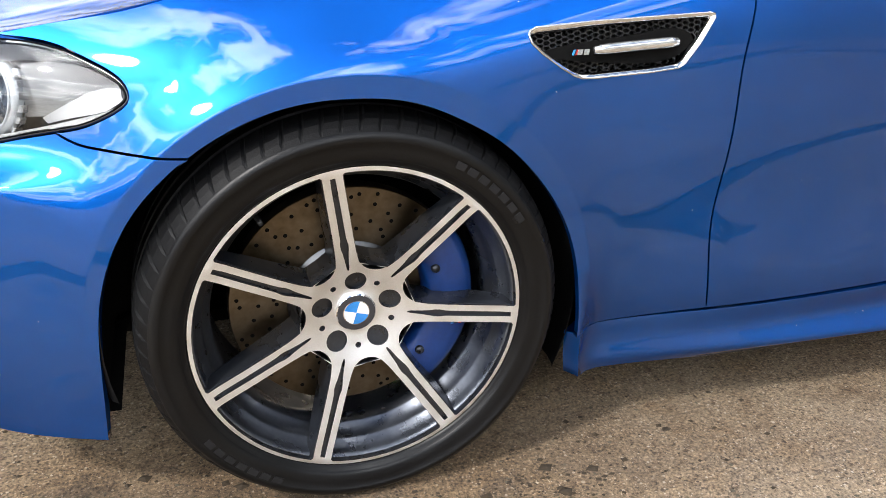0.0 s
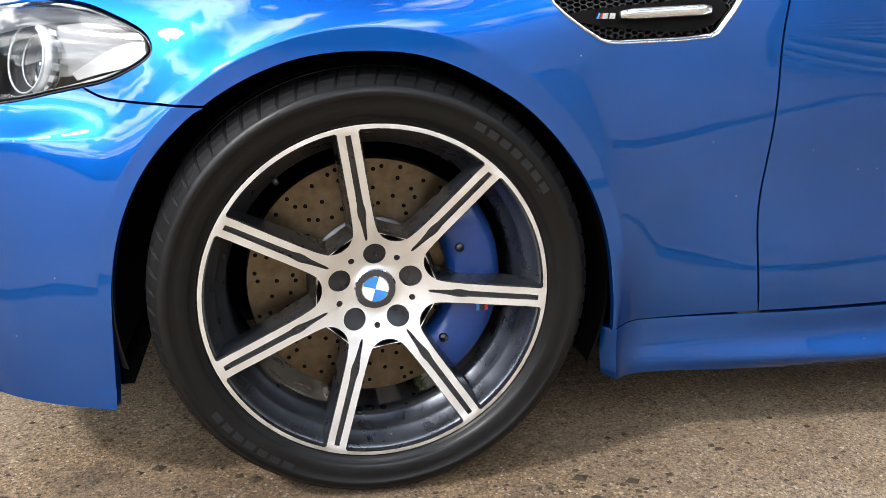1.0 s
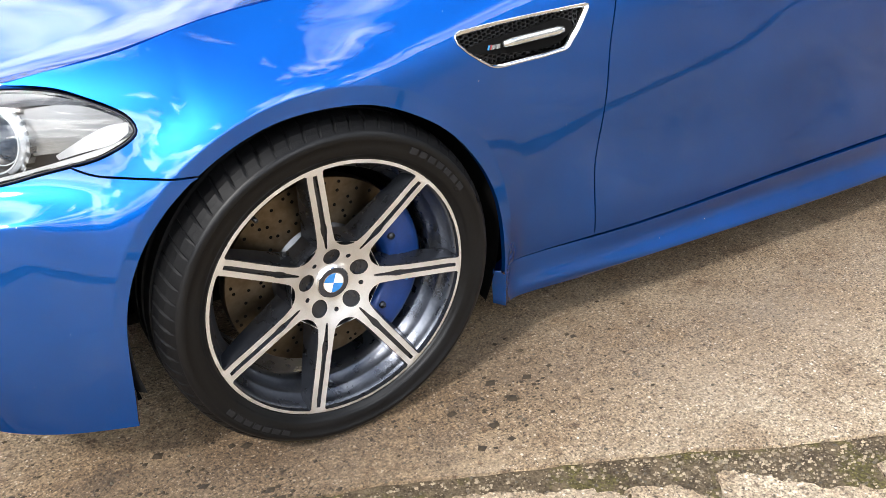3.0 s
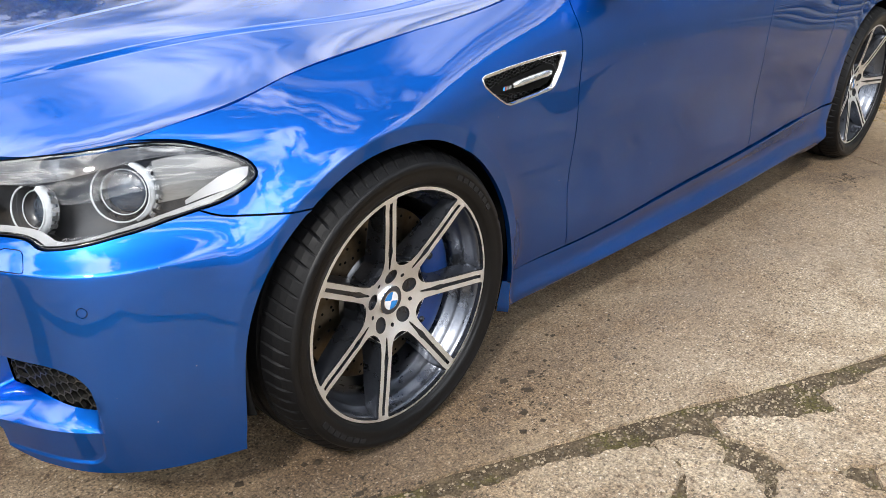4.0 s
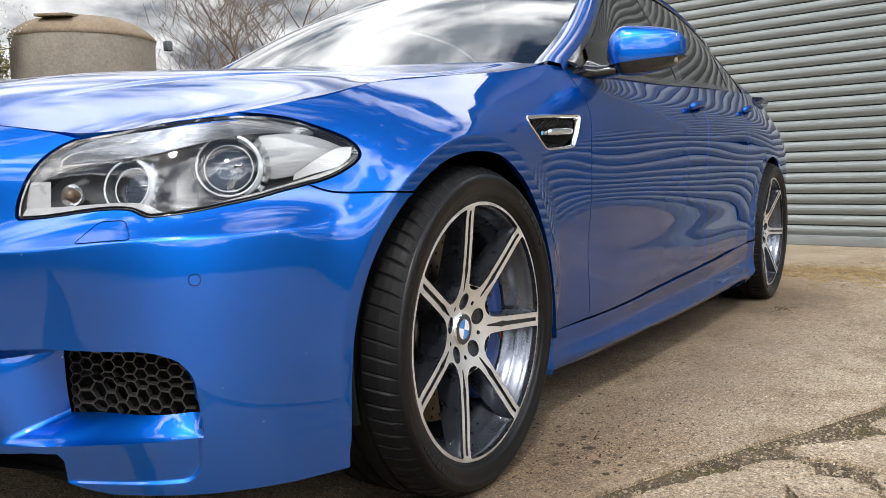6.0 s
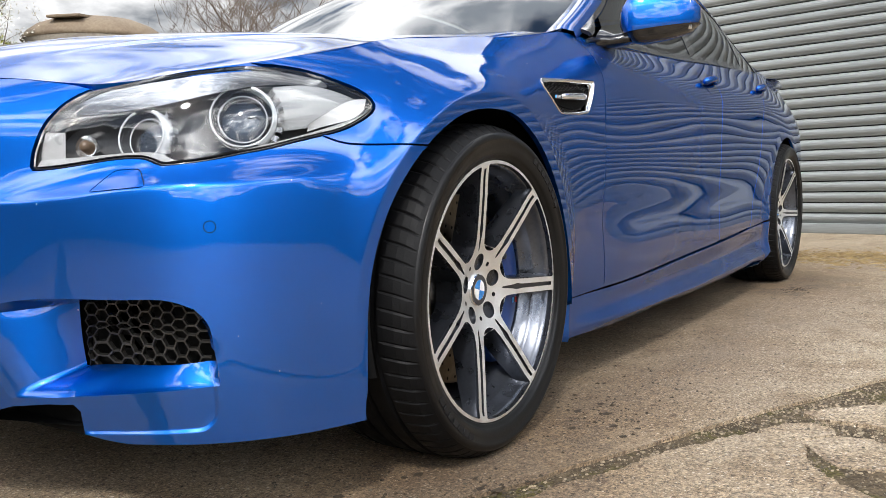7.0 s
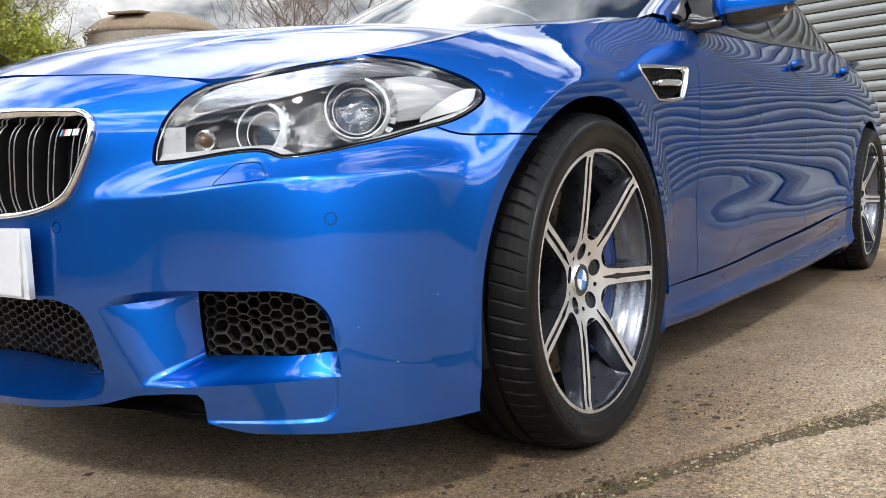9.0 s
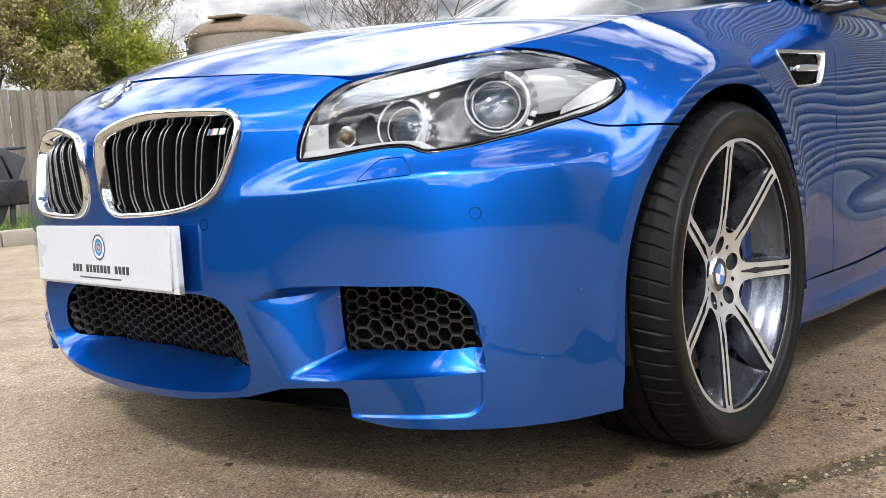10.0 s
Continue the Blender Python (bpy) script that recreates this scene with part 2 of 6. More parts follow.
MOSS = joint_fill()
STONE = mat("pebble", (0.27, 0.220, 0.152), 0.85, other=(0.10, 0.076, 0.048), scale=22, island=0.75)
STRAW = mat("straw", (0.40, 0.29, 0.13), 0.8, other=(0.16, 0.11, 0.05), scale=10)
LITTER = mat("rotted_leaf", (0.045, 0.030, 0.014), 0.85, other=(0.018, 0.012, 0.007), scale=30)
KERB = mat("kerb_concrete", (0.36, 0.33, 0.28), 0.9, other=(0.25, 0.22, 0.18), scale=6, bump=0.003, bump_scale=60)
CLAD = mat("dark_cladding", (0.035, 0.030, 0.028), 0.8, other=(0.02, 0.018, 0.017), scale=3, stretch=(1, 1, 5))
YARDWALL = mat("tarred_board", (0.11, 0.105, 0.10), 0.85, other=(0.07, 0.066, 0.062), scale=2, stretch=(1, 1, 0.3))
# near-black, so the gap shadow between slats is in the colour
GROOVE_SHADE = mat("slat_groove_shade", (0.010, 0.011, 0.011), 0.8, spec=0.1)
SCRAP = mat("grey_steel", (0.09, 0.10, 0.11), 0.5, 0.5, other=(0.05, 0.055, 0.06), scale=5)


def concrete():
    """Old poured concrete: pale paste, exposed pebbles, damp and oily patches and painted shade beside the car."""
    m = bpy.data.materials.new("old_concrete")
    m.use_nodes = True
    t = m.node_tree
    b = t.nodes["Principled BSDF"]
    at = wire(t, "ShaderNodeTexCoord").outputs["Object"]
    cloud = wire(t, "ShaderNodeTexNoise", {"Vector": at, "Scale": 1.7, "Detail": 7.0, "Roughness": 0.62})
    paste = ramp(t, cloud.outputs[0], (0.32, (0.205, 0.154, 0.099)), (0.50, (0.284, 0.222, 0.149)), (0.68, (0.360, 0.294, 0.207)))
    grit = wire(t, "ShaderNodeTexNoise", {"Vector": at, "Scale": 150.0, "Detail": 8.0, "Roughness": 0.72})
    dark = ramp(t, grit.outputs[0], (0.40, 0.20), (0.463, 0.82), (0.537, 1.08), (0.605, 1.85))
    tone = wire(t, "ShaderNodeMix", {0: 1.0, 6: paste, 7: dark}, data_type="RGBA", blend_type="MULTIPLY")
    pick = None
    for size, limit, share in ((46.0, 0.18, 0.76), (120.0, 0.32, 0.62), (230.0, 0.36, 0.66)):
        stones = wire(t, "ShaderNodeTexVoronoi", {"Vector": at, "Scale": size, "Randomness": 1.0})
        chosen = wire(t, "ShaderNodeSeparateColor", {0: stones.outputs["Color"]})
        near = wire(t, "ShaderNodeMath", {0: stones.outputs["Distance"], 1: limit}, operation="LESS_THAN")
        few = wire(t, "ShaderNodeMath", {0: chosen.outputs[0], 1: share}, operation="GREATER_THAN")
        pick = wire(t, "ShaderNodeMath", {0: near.outputs[0], 1: few.outputs[0]}, operation="MULTIPLY")
        colour = ramp(t, chosen.outputs[1], (0.12, (0.07, 0.05, 0.035)), (0.4, (0.26, 0.19, 0.13)), (0.7, (0.42, 0.34, 0.25)), (0.95, (0.62, 0.57, 0.49)))
        tone = wire(t, "ShaderNodeMix", {0: pick.outputs[0], 6: tone.outputs[2], 7: colour}, data_type="RGBA")
    patch = wire(t, "ShaderNodeTexNoise", {"Vector": at, "Scale": 7.0, "Detail": 10.0, "Roughness": 0.8})
    bleach = wire(t, "ShaderNodeTexNoise", {"Vector": at, "Scale": 3.2, "Detail": 9.0, "Roughness": 0.7})
    pale = ramp(t, bleach.outputs[0], (0.44, 0.0), (0.66, 0.45))
    tone = wire(t, "ShaderNodeMix", {0: pale, 6: tone.outputs[2], 7: (0.300, 0.250, 0.186, 1)}, data_type="RGBA")
    oil = ramp(t, patch.outputs[0], (0.36, (0.55, 0.48, 0.41)), (0.45, (0.86, 0.82, 0.77)), (0.54, 1.04))
    tone = wire(t, "ShaderNodeMix", {0: 0.9, 6: tone.outputs[2], 7: oil}, data_type="RGBA", blend_type="MULTIPLY")
    # small dark pits and pale worn spots, a thumb's width across
    pits = wire(t, "ShaderNodeTexNoise", {"Vector": at, "Scale": 48.0, "Detail": 5.0, "Roughness": 0.7})
    pitted = ramp(t, pits.outputs[0], (0.35, (0.28, 0.22, 0.17)), (0.42, (0.88, 0.86, 0.83)), (0.55, 1.05), (0.66, 1.40))
    tone = wire(t, "ShaderNodeMix", {0: 0.85, 6: tone.outputs[2], 7: pitted}, data_type="RGBA", blend_type="MULTIPLY")
    # damp, oily stains round the tyres, with shade painted in along sill and nose
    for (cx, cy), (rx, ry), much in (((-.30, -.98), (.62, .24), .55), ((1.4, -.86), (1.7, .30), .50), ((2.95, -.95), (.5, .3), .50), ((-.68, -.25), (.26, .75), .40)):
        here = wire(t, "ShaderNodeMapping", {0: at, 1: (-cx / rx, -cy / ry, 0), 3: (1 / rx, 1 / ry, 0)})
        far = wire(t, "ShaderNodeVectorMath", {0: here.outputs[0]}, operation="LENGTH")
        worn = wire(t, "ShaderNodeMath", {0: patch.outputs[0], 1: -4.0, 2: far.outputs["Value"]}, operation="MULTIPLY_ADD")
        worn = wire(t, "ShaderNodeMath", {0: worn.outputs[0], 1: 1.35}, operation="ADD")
        stain_and_shade = ramp(t, worn.outputs[0], (0.0, (0.25, 0.185, 0.130)), (0.35, (0.66, 0.58, 0.48)), (0.85, 1.0))
        tone = wire(t, "ShaderNodeMix", {0: much, 6: tone.outputs[2], 7: stain_and_shade}, data_type="RGBA", blend_type="MULTIPLY")
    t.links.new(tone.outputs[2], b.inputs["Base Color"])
    b.inputs["Roughness"].default_value = 0.82
    rise = wire(t, "ShaderNodeMath", {0: grit.outputs[0], 1: 1.2, 2: pick.outputs[0]}, operation="MULTIPLY_ADD")
    t.links.new(wire(t, "ShaderNodeBump", {"Strength": 0.7, "Distance": 0.003, "Height": rise.outputs[0]}).outputs[0], b.inputs["Normal"])
    return m


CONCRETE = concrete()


# ---- building helpers ----
def mesh_of(name, verts, faces, mats, normals=None, slots=None, smooth=True):
    me = bpy.data.meshes.new(name)
    me.from_pydata([tuple(map(float, v)) for v in verts], [], [tuple(map(int, f)) for f in faces])
    for m in mats if isinstance(mats, (list, tuple)) else [mats]:
        me.materials.append(m)
    if smooth:
        me.polygons.foreach_set("use_smooth", [True] * len(me.polygons))
    if slots is not None:
        me.polygons.foreach_set("material_index", [int(k) for k in slots])
    if normals is not None:
        me.normals_split_custom_set_from_vertices([tuple(map(float, n)) for n in normals])
    me.update()
    return me


def part(name, mesh, parent=None, label=""):
    ob = new(name, mesh)
    if parent is not None:
        ob.parent = parent
    return tagged(ob, label)


def thing(name, label, category, mesh=None, kind="", group="", at=None):
    ob = new(name, mesh)
    if at is not None:
        ob.matrix_world = at
    return tagged(ob, label, category, group, kind)


class Shape:
    """Vertices, faces and normals gathered into one mesh."""
    def __init__(self):
        self.v, self.f, self.n, self.m = [], [], [], []

    def add(self, v, f, n=None, slot=0):
        k = len(self.v)
        self.v += [tuple(p) for p in v]
        self.f += [tuple(i + k for i in q) for q in f]
        self.n += [tuple(p) for p in (n if n is not None else [(0, 0, 0)] * len(v))]
        self.m += [slot] * len(f)
        return self

    def mesh(self, name, mats, smooth=True, normals=True):
        return mesh_of(name, self.v, self.f, mats, self.n if normals else None, self.m, smooth)

    def moved(self, m):
        out = Shape()
        r = m.to_3x3()
        out.v = [tuple(m @ Vector(p)) for p in self.v]
        out.n = [tuple(r @ Vector(p)) for p in self.n]
        out.f, out.m = list(self.f), list(self.m)
        return out

    def mirrored(self):
        out = Shape()
        out.v = [(x, -y, z) for x, y, z in self.v]
        out.n = [(x, -y, z) for x, y, z in self.n]
        out.f, out.m = [q[::-1] for q in self.f], list(self.m)
        return out


def smooth_line(pts, n=40):
    pts = np.array(pts, float)
    d = np.r_[0, np.cumsum(np.linalg.norm(np.diff(pts, axis=0), axis=1))]
    return Spline(d, pts)(np.linspace(0, d[-1], n))


def dense(pts, step, closed=True):
    """A polyline cut into steps of at most that length."""
    pts = np.array(pts, float)
    if closed:
        pts = np.vstack([pts, pts[:1]])
    out = []
    for a, b in zip(pts[:-1], pts[1:]):
        n = max(1, int(math.ceil(np.linalg.norm(b - a) / step)))
        out += [a + (b - a) * k / n for k in range(n)]
    if not closed:
        out.append(pts[-1])
    return np.array(out)


def rounded(pts, n=80):
    """A smooth closed line through points."""
    pts = np.array(pts, float)
    k = len(pts)
    loop = np.vstack([pts[-3:], pts, pts[:4]])
    d = np.r_[0, np.cumsum(np.linalg.norm(np.diff(loop, axis=0), axis=1))]
    return Spline(d, loop)(np.linspace(d[3], d[3 + k], n, endpoint=False))


def within(points, loop):
    x, y = points[:, 0][:, None], points[:, 1][:, None]
    a, b = loop, np.roll(loop, -1, 0)
    cross = ((a[:, 1] > y) != (b[:, 1] > y)) & (x < (b[:, 0] - a[:, 0]) * (y - a[:, 1]) / (b[:, 1] - a[:, 1] + 1e-12) + a[:, 0])
    return cross.sum(1) % 2 == 1


def inset(loop, d):
    """The closed line moved inwards by d."""
    a, b = np.roll(loop, 1, 0), np.roll(loop, -1, 0)
    t = b - a
    t /= np.linalg.norm(t, axis=1)[:, None] + 1e-12
    area = 0.5 * np.sum(loop[:, 0] * b[:, 1] - b[:, 0] * loop[:, 1])
    return loop + np.c_[-t[:, 1], t[:, 0]] * d * (1 if area > 0 else -1)


def facing(surf, p, q, e=4e-4):
    a = surf(p + e, q) - surf(p - e, q)
    b = surf(p, q + e) - surf(p, q - e)
    n = np.cross(a, b)
    return n / (np.linalg.norm(n, axis=-1, keepdims=True) + 1e-12)


def sheet(surf, outline, holes=(), step=0.025, back=0.012, outward=1.0, slot=0, rim_slot=None, rim=True, lift=0.0, lines=()):
    """A trimmed piece of a surface, with its edges turned inwards."""
    loops = [np.array(outline, float)] + [np.array(h, float) for h in holes]
    pts = np.vstack(loops)
    edges, k = [], 0
    for lp in loops:
        edges += [(k + i, k + (i + 1) % len(lp)) for i in range(len(lp))]
        k += len(lp)
    lo, hi = loops[0].min(0), loops[0].max(0)
    gx, gy = np.meshgrid(np.arange(lo[0] + step / 2, hi[0], step), np.arange(lo[1] + step / 2, hi[1], step), indexing="ij")
    grid = np.c_[gx.ravel(), gy.ravel()]
    keep = within(grid, loops[0])
    for h in loops[1:]:
        keep &= ~within(grid, h)
    grid = grid[keep]
    extra = []
    for q in lines:
        q = np.array(q, float)
        ok = within(q, loops[0])
        for hl in loops[1:]:
            ok &= ~within(q, hl)
        ok &= np.array([np.linalg.norm(pts - p, axis=1).min() > .004 for p in q])
        extra.append((q, ok))
    pinned = len(pts)
    for q, ok in extra:
        ids = {}
        for i in np.flatnonzero(ok):
            ids[i] = pinned + len(ids)
        edges += [(ids[i], ids[i + 1]) for i in ids if i + 1 in ids]
        pts = np.vstack([pts, q[ok]])
        pinned = len(pts)
    if len(grid):
        near = np.full(len(grid), 9.0)
        for c in range(0, len(pts), 200):
            near = np.minimum(near, np.linalg.norm(grid[:, None] - pts[None, c:c + 200], axis=2).min(1))
        grid = grid[near > 0.5 * step]
    allp = np.vstack([pts, grid]) if len(grid) else pts
    v2, _, tri = delaunay_2d_cdt([Vector(p) for p in allp], edges, [], 0, 1e-7)[:3]
    v2, tri = np.array([tuple(p) for p in v2]), np.array([tuple(f) for f in tri])
    mid = v2[tri].mean(1)
    keep = within(mid, loops[0])
    for h in loops[1:]:
        keep &= ~within(mid, h)
    tri = tri[keep]
    n = facing(surf, v2[:, 0], v2[:, 1]) * outward
    p = surf(v2[:, 0], v2[:, 1]) + n * lift
    if len(tri):
        f = np.cross(p[tri[:, 1]] - p[tri[:, 0]], p[tri[:, 2]] - p[tri[:, 0]])
        flip = np.sum(f * n[tri[:, 0]], 1) < 0
        tri[flip] = tri[flip][:, ::-1]
    out = Shape().add(p, tri, n, slot)
    if rim:
        for i, lp in enumerate(loops):
            nl = facing(surf, lp[:, 0], lp[:, 1]) * outward
            pl = surf(lp[:, 0], lp[:, 1]) + nl * lift
            t = np.roll(pl, -1, 0) - np.roll(pl, 1, 0)
            side = np.cross(t, nl)
            side /= np.linalg.norm(side, axis=1)[:, None] + 1e-12
            c = pl.mean(0)
            area = 0.5 * np.sum(lp[:, 0] * np.roll(lp[:, 1], -1) - np.roll(lp[:, 0], -1) * lp[:, 1])
            sign = (1 if area > 0 else -1) * (1 if i == 0 else -1) * outward
            side *= sign
            k = len(lp)
            quads = []
            for j in range(k):
                q = (j, j + k, (j + 1) % k + k, (j + 1) % k)
                quads.append(q if sign > 0 else q[::-1])
            out.add(np.vstack([pl, pl - nl * back]), quads, np.vstack([side, side]), slot if rim_slot is None else rim_slot)
    return out


def loft(rows, closed=False, slot=0, flip=False):
    """A surface through rows of points, all of one length."""
    rows = [np.array(r, float) for r in rows]
    n, m = len(rows), len(rows[0])
    f = []
    for i in range(n - 1):
        for j in range(m if closed else m - 1):
            q = (i * m + j, i * m + (j + 1) % m, (i + 1) * m + (j + 1) % m, (i + 1) * m + j)
            f.append(q[::-1] if flip else q)
    return Shape().add(np.vstack(rows), f, None, slot)


def lathe(profile, n=64, slot=0, turn=2 * math.pi, start=0.0):
    """Turn a profile of (radius, depth) round the y axis; depth goes inwards (+y)."""
    full = abs(turn - 2 * math.pi) < 1e-6
    k = n if full else n + 1
    rows = []
    for i in range(k):
        a = start + turn * i / n
        rows.append([(r * math.cos(a), d, r * math.sin(a)) for r, d in profile])
    if full:
        rows.append(rows[0])
    return loft(rows, slot=slot)


def block(lo, hi, bevel=0.0, slot=0):
    """A box with chamfered edges."""
    bm = bmesh.new()
    bmesh.ops.create_cube(bm, size=1.0)
    for v in bm.verts:
        v.co = Vector([(a + b) / 2 + c * (b - a) for a, b, c in zip(lo, hi, v.co)])
    if bevel:
        bmesh.ops.bevel(bm, geom=list(bm.edges), offset=bevel, segments=2, affect="EDGES", profile=0.6)
    bm.verts.index_update()
    s = Shape().add([v.co[:] for v in bm.verts], [[v.index for v in f.verts] for f in bm.faces], None, slot)
    bm.free()
    return s


def tube(pts, radius, n=8, slot=0, cap=True):
    """A round bar along a line; radius may be a list."""
    pts = [Vector(p) for p in pts]
    rad = radius if isinstance(radius, (list, tuple, np.ndarray)) else [radius] * len(pts)
    rows, side = [], None
    for i, p in enumerate(pts):
        t = (pts[min(i + 1, len(pts) - 1)] - pts[max(i - 1, 0)]).normalized()
        if side is None or abs(side.dot(t)) > 0.95:
            side = t.orthogonal().normalized()
        side = (side - t * side.dot(t)).normalized()
        up = t.cross(side)
        rows.append([p + (side * math.cos(a) + up * math.sin(a)) * rad[i] for a in (2 * math.pi * k / n for k in range(n))])
    s = loft([[tuple(q) for q in r] for r in rows], True, slot, True)
    if cap:
        k = len(s.v)
        s.add([], [])
        s.f += [tuple(range(n)), tuple(range(k - 1, k - 1 - n, -1))]
        s.m += [slot, slot]
    return s


def merge(*shapes):
    out = Shape()
    for s in shapes:
        k = len(out.v)
        out.v += s.v
        out.n += s.n
        out.f += [tuple(i + k for i in q) for q in s.f]
        out.m += s.m
    return out


def both_sides(name, shape, mats, parent, label="", normals=True, smooth=True):
    """The part on the car's left, and its mirror image on the right."""
    a = part(name, shape.mesh(name, mats, smooth, normals), parent, label)
    b = part(name, shape.mirrored().mesh(name, mats, smooth, normals), parent, label)
    return a, b


# ---- the body's outer skin: a plan line with an offset that changes with height ----
class Spline:
    """A natural cubic through knots, straight beyond its ends; values may be rows."""
    def __init__(self, t, v):
        self.t, self.v = np.array(t, float), np.array(v, float)
        h, n = np.diff(self.t), len(t)
        a, b = np.zeros((n, n)), np.zeros((n,) + self.v.shape[1:])
        a[0, 0] = a[-1, -1] = 1
        for i in range(1, n - 1):
            a[i, i - 1:i + 2] = h[i - 1], 2 * (h[i - 1] + h[i]), h[i]
            b[i] = 6 * ((self.v[i + 1] - self.v[i]) / h[i] - (self.v[i] - self.v[i - 1]) / h[i - 1])
        self.m = np.linalg.solve(a, b)

    def __call__(self, q, slope=False):
        q = np.asarray(q, float)
        i = np.clip(np.searchsorted(self.t, q) - 1, 0, len(self.t) - 2)
        h = self.t[i + 1] - self.t[i]
        u = np.clip((q - self.t[i]) / h, 0, 1)
        over = q - (self.t[i] + u * h)
        if self.v.ndim > 1:
            h, u, over = h[..., None], u[..., None], over[..., None]
        a, b, ma, mb = self.v[i], self.v[i + 1], self.m[i], self.m[i + 1]
        d = (b - a) / h + h / 6 * (mb * (3 * u * u - 1) - ma * (3 * (1 - u) ** 2 - 1))
        if slope:
            return d
        return a * (1 - u) + b * u + h * h / 6 * ((u ** 3 - u) * mb + ((1 - u) ** 3 - (1 - u)) * ma) + over * d


def ease(q):
    q = np.clip(q, 0, 1)
    return q * q * (3 - 2 * q)


LEVELS = [0.15, 0.30, 0.45, 0.60, 0.70, 0.78, 0.86, 0.96]
STATIONS = []


def station(x, w, fold, *offsets):
    STATIONS.append((x, w, fold, offsets))


station(-0.838, 0.000, 0.000, -.035, 0, 0, 0, -.001, -.068, -.21, -.39)
station(-0.834, 0.150, 0.000, -.035, 0, 0, -.001, -.006, -.078, -.22, -.39)
station(-0.818, 0.296, 0.000, -.035, 0, 0, -.004, -.017, -.090, -.23, -.40)
station(-0.777, 0.443, 0.012, -.030, 0, 0, -.007, -.026, -.090, -.21, -.38)
station(-0.748, 0.535, 0.034, -.020, 0, 0, -.004, -.030, -.082, -.18, -.35)
station(-0.713, 0.634, 0.036, -.016, 0, 0, -.005, -.026, -.072, -.16, -.33)
station(-0.653, 0.760, 0.044, -.012, 0, 0, -.008, -.040, -.078, -.15, -.31)
station(-0.606, 0.805, 0.047, -.009, 0, 0, -.007, -.034, -.068, -.137, -.287)
station(-0.545, 0.841, 0.050, -.003, 0, 0, -.006, -.028, -.058, -.126, -.278)
station(-0.463, 0.872, 0.052, 0.000, 0, 0, -.004, -.017, -.053, -.137, -.280)
station(-0.393, 0.895, 0.050, 0.003, 0, 0, -.002, -.010, -.054, -.158, -.292)
station(-0.347, 0.9075, 0.029, 0.002, 0, 0, -.001, -.022, -.076, -.168, -.302)
station(-0.301, 0.918, 0.006, 0.001, 0, 0, 0.00, -.036, -.097, -.179, -.313)
station(-0.100, 0.933, 0.000, 0, 0, 0, .003, .000, -.043, -.154, -.313)
station(0.100, 0.937, 0.000, 0, 0, 0, .001, .000, -.026, -.125, -.285)
station(0.250, 0.926, 0.000, -.028, -.009, 0, .000, .000, -.012, -.081, -.226)
station(0.400, 0.912, 0.000, -.067, -.024, -.006, -.001, .001, -.003, -.044, -.165)
station(0.660, 0.905, 0.000, -.052, -.0150, -.009, .002, .004, .003, -.017, -.097)
station(1.200, 0.905, 0.000, -.0525, -.0150, -.012, .002, .005, .006, -.008, -.087)
station(1.900, 0.906, 0.000, -.053, -.0150, -.012, .002, .007, .009, -.003, -.077)
station(2.450, 0.908, 0.000, -.053, -.015, -.008, .003, .009, .008, .001, -.069)
station(2.700, 0.910, 0.000, -.010, 0, 0, .002, .006, .005, -.006, -.070)
station(2.964, 0.910, 0.000, 0, 0, 0, .004, .004, .000, -.020, -.080)
station(3.300, 0.895, 0.000, 0, 0, 0, .002, 0, -.010, -.040, -.100)
station(3.650, 0.850, 0.000, -.010, 0, 0, .002, 0, -.010, -.040, -.100)
station(3.900, 0.735, 0.000, -.020, 0, 0, 0, 0, -.010, -.030, -.080)
station(4.020, 0.500, 0.000, -.030, 0, 0, 0, 0, -.010, -.030, -.080)
station(4.060, 0.000, 0.000, -.030, 0, 0, 0, 0, -.010, -.030, -.080)
STATIONS = [(x, -w, f, o) for x, w, f, o in STATIONS[:0:-1]] + STATIONS
PLAN = np.array([s[:2] for s in STATIONS])
RUN = np.r_[0, np.cumsum(np.hypot(*np.diff(PLAN, axis=0).T))]
RUN -= RUN[len(RUN) // 2]


def eased(line, spread):
    """The same line with short waves along the run smoothed away."""
    t = np.arange(RUN[0], RUN[-1] + .01, .01)
    k = np.exp(-.5 * (np.arange(-30, 31) * .01 / spread) ** 2)
    v = line(np.r_[t[0] + np.arange(-30, 0) * .01, t, t[-1] + np.arange(1, 31) * .01])
    v = v.reshape(len(v), -1)
    w = np.stack([np.convolve(c, k / k.sum(), "valid") for c in v.T], 1)
    w = w if line.v.ndim > 1 else w[:, 0]
    return Spline(t[::3], w[::3])


LINE = eased(Spline(RUN, PLAN), .035)
FOLD = eased(Spline(RUN, [s[2] for s in STATIONS]), .08)
OFFSETS = [eased(Spline(RUN, [s[3][k] for s in STATIONS]), .05 if k < 4 else .09) for k in range(len(LEVELS))]
ARCHES = ((-0.003, 0.334), (2.968, 0.336))
FOLD_HEIGHT = Spline([-0.80, -0.74, -0.70, -0.64, -0.53, -0.38, -0.25], [.553, .560, .571, .576, .580, .591, .60])


def folded(s, z):
    """How far the shelf under the lamps steps back from the plan line: sharp at the nose, soft at the wheel arch."""
    x = LINE(s)[..., 0]
    h = z - FOLD_HEIGHT(np.clip(x, -0.82, -0.25))
    soft = .003 + .030 * ease((x + .52) / .16)
    rise = np.clip(0.5 * (h + np.sqrt(h * h + soft ** 2)) / 0.062, 0, 1.6)
    return np.maximum(FOLD(s), 0) * 1.04 * np.tanh(1.45 * rise) / np.tanh(1.45) * ease((-.12 - x) / .12)


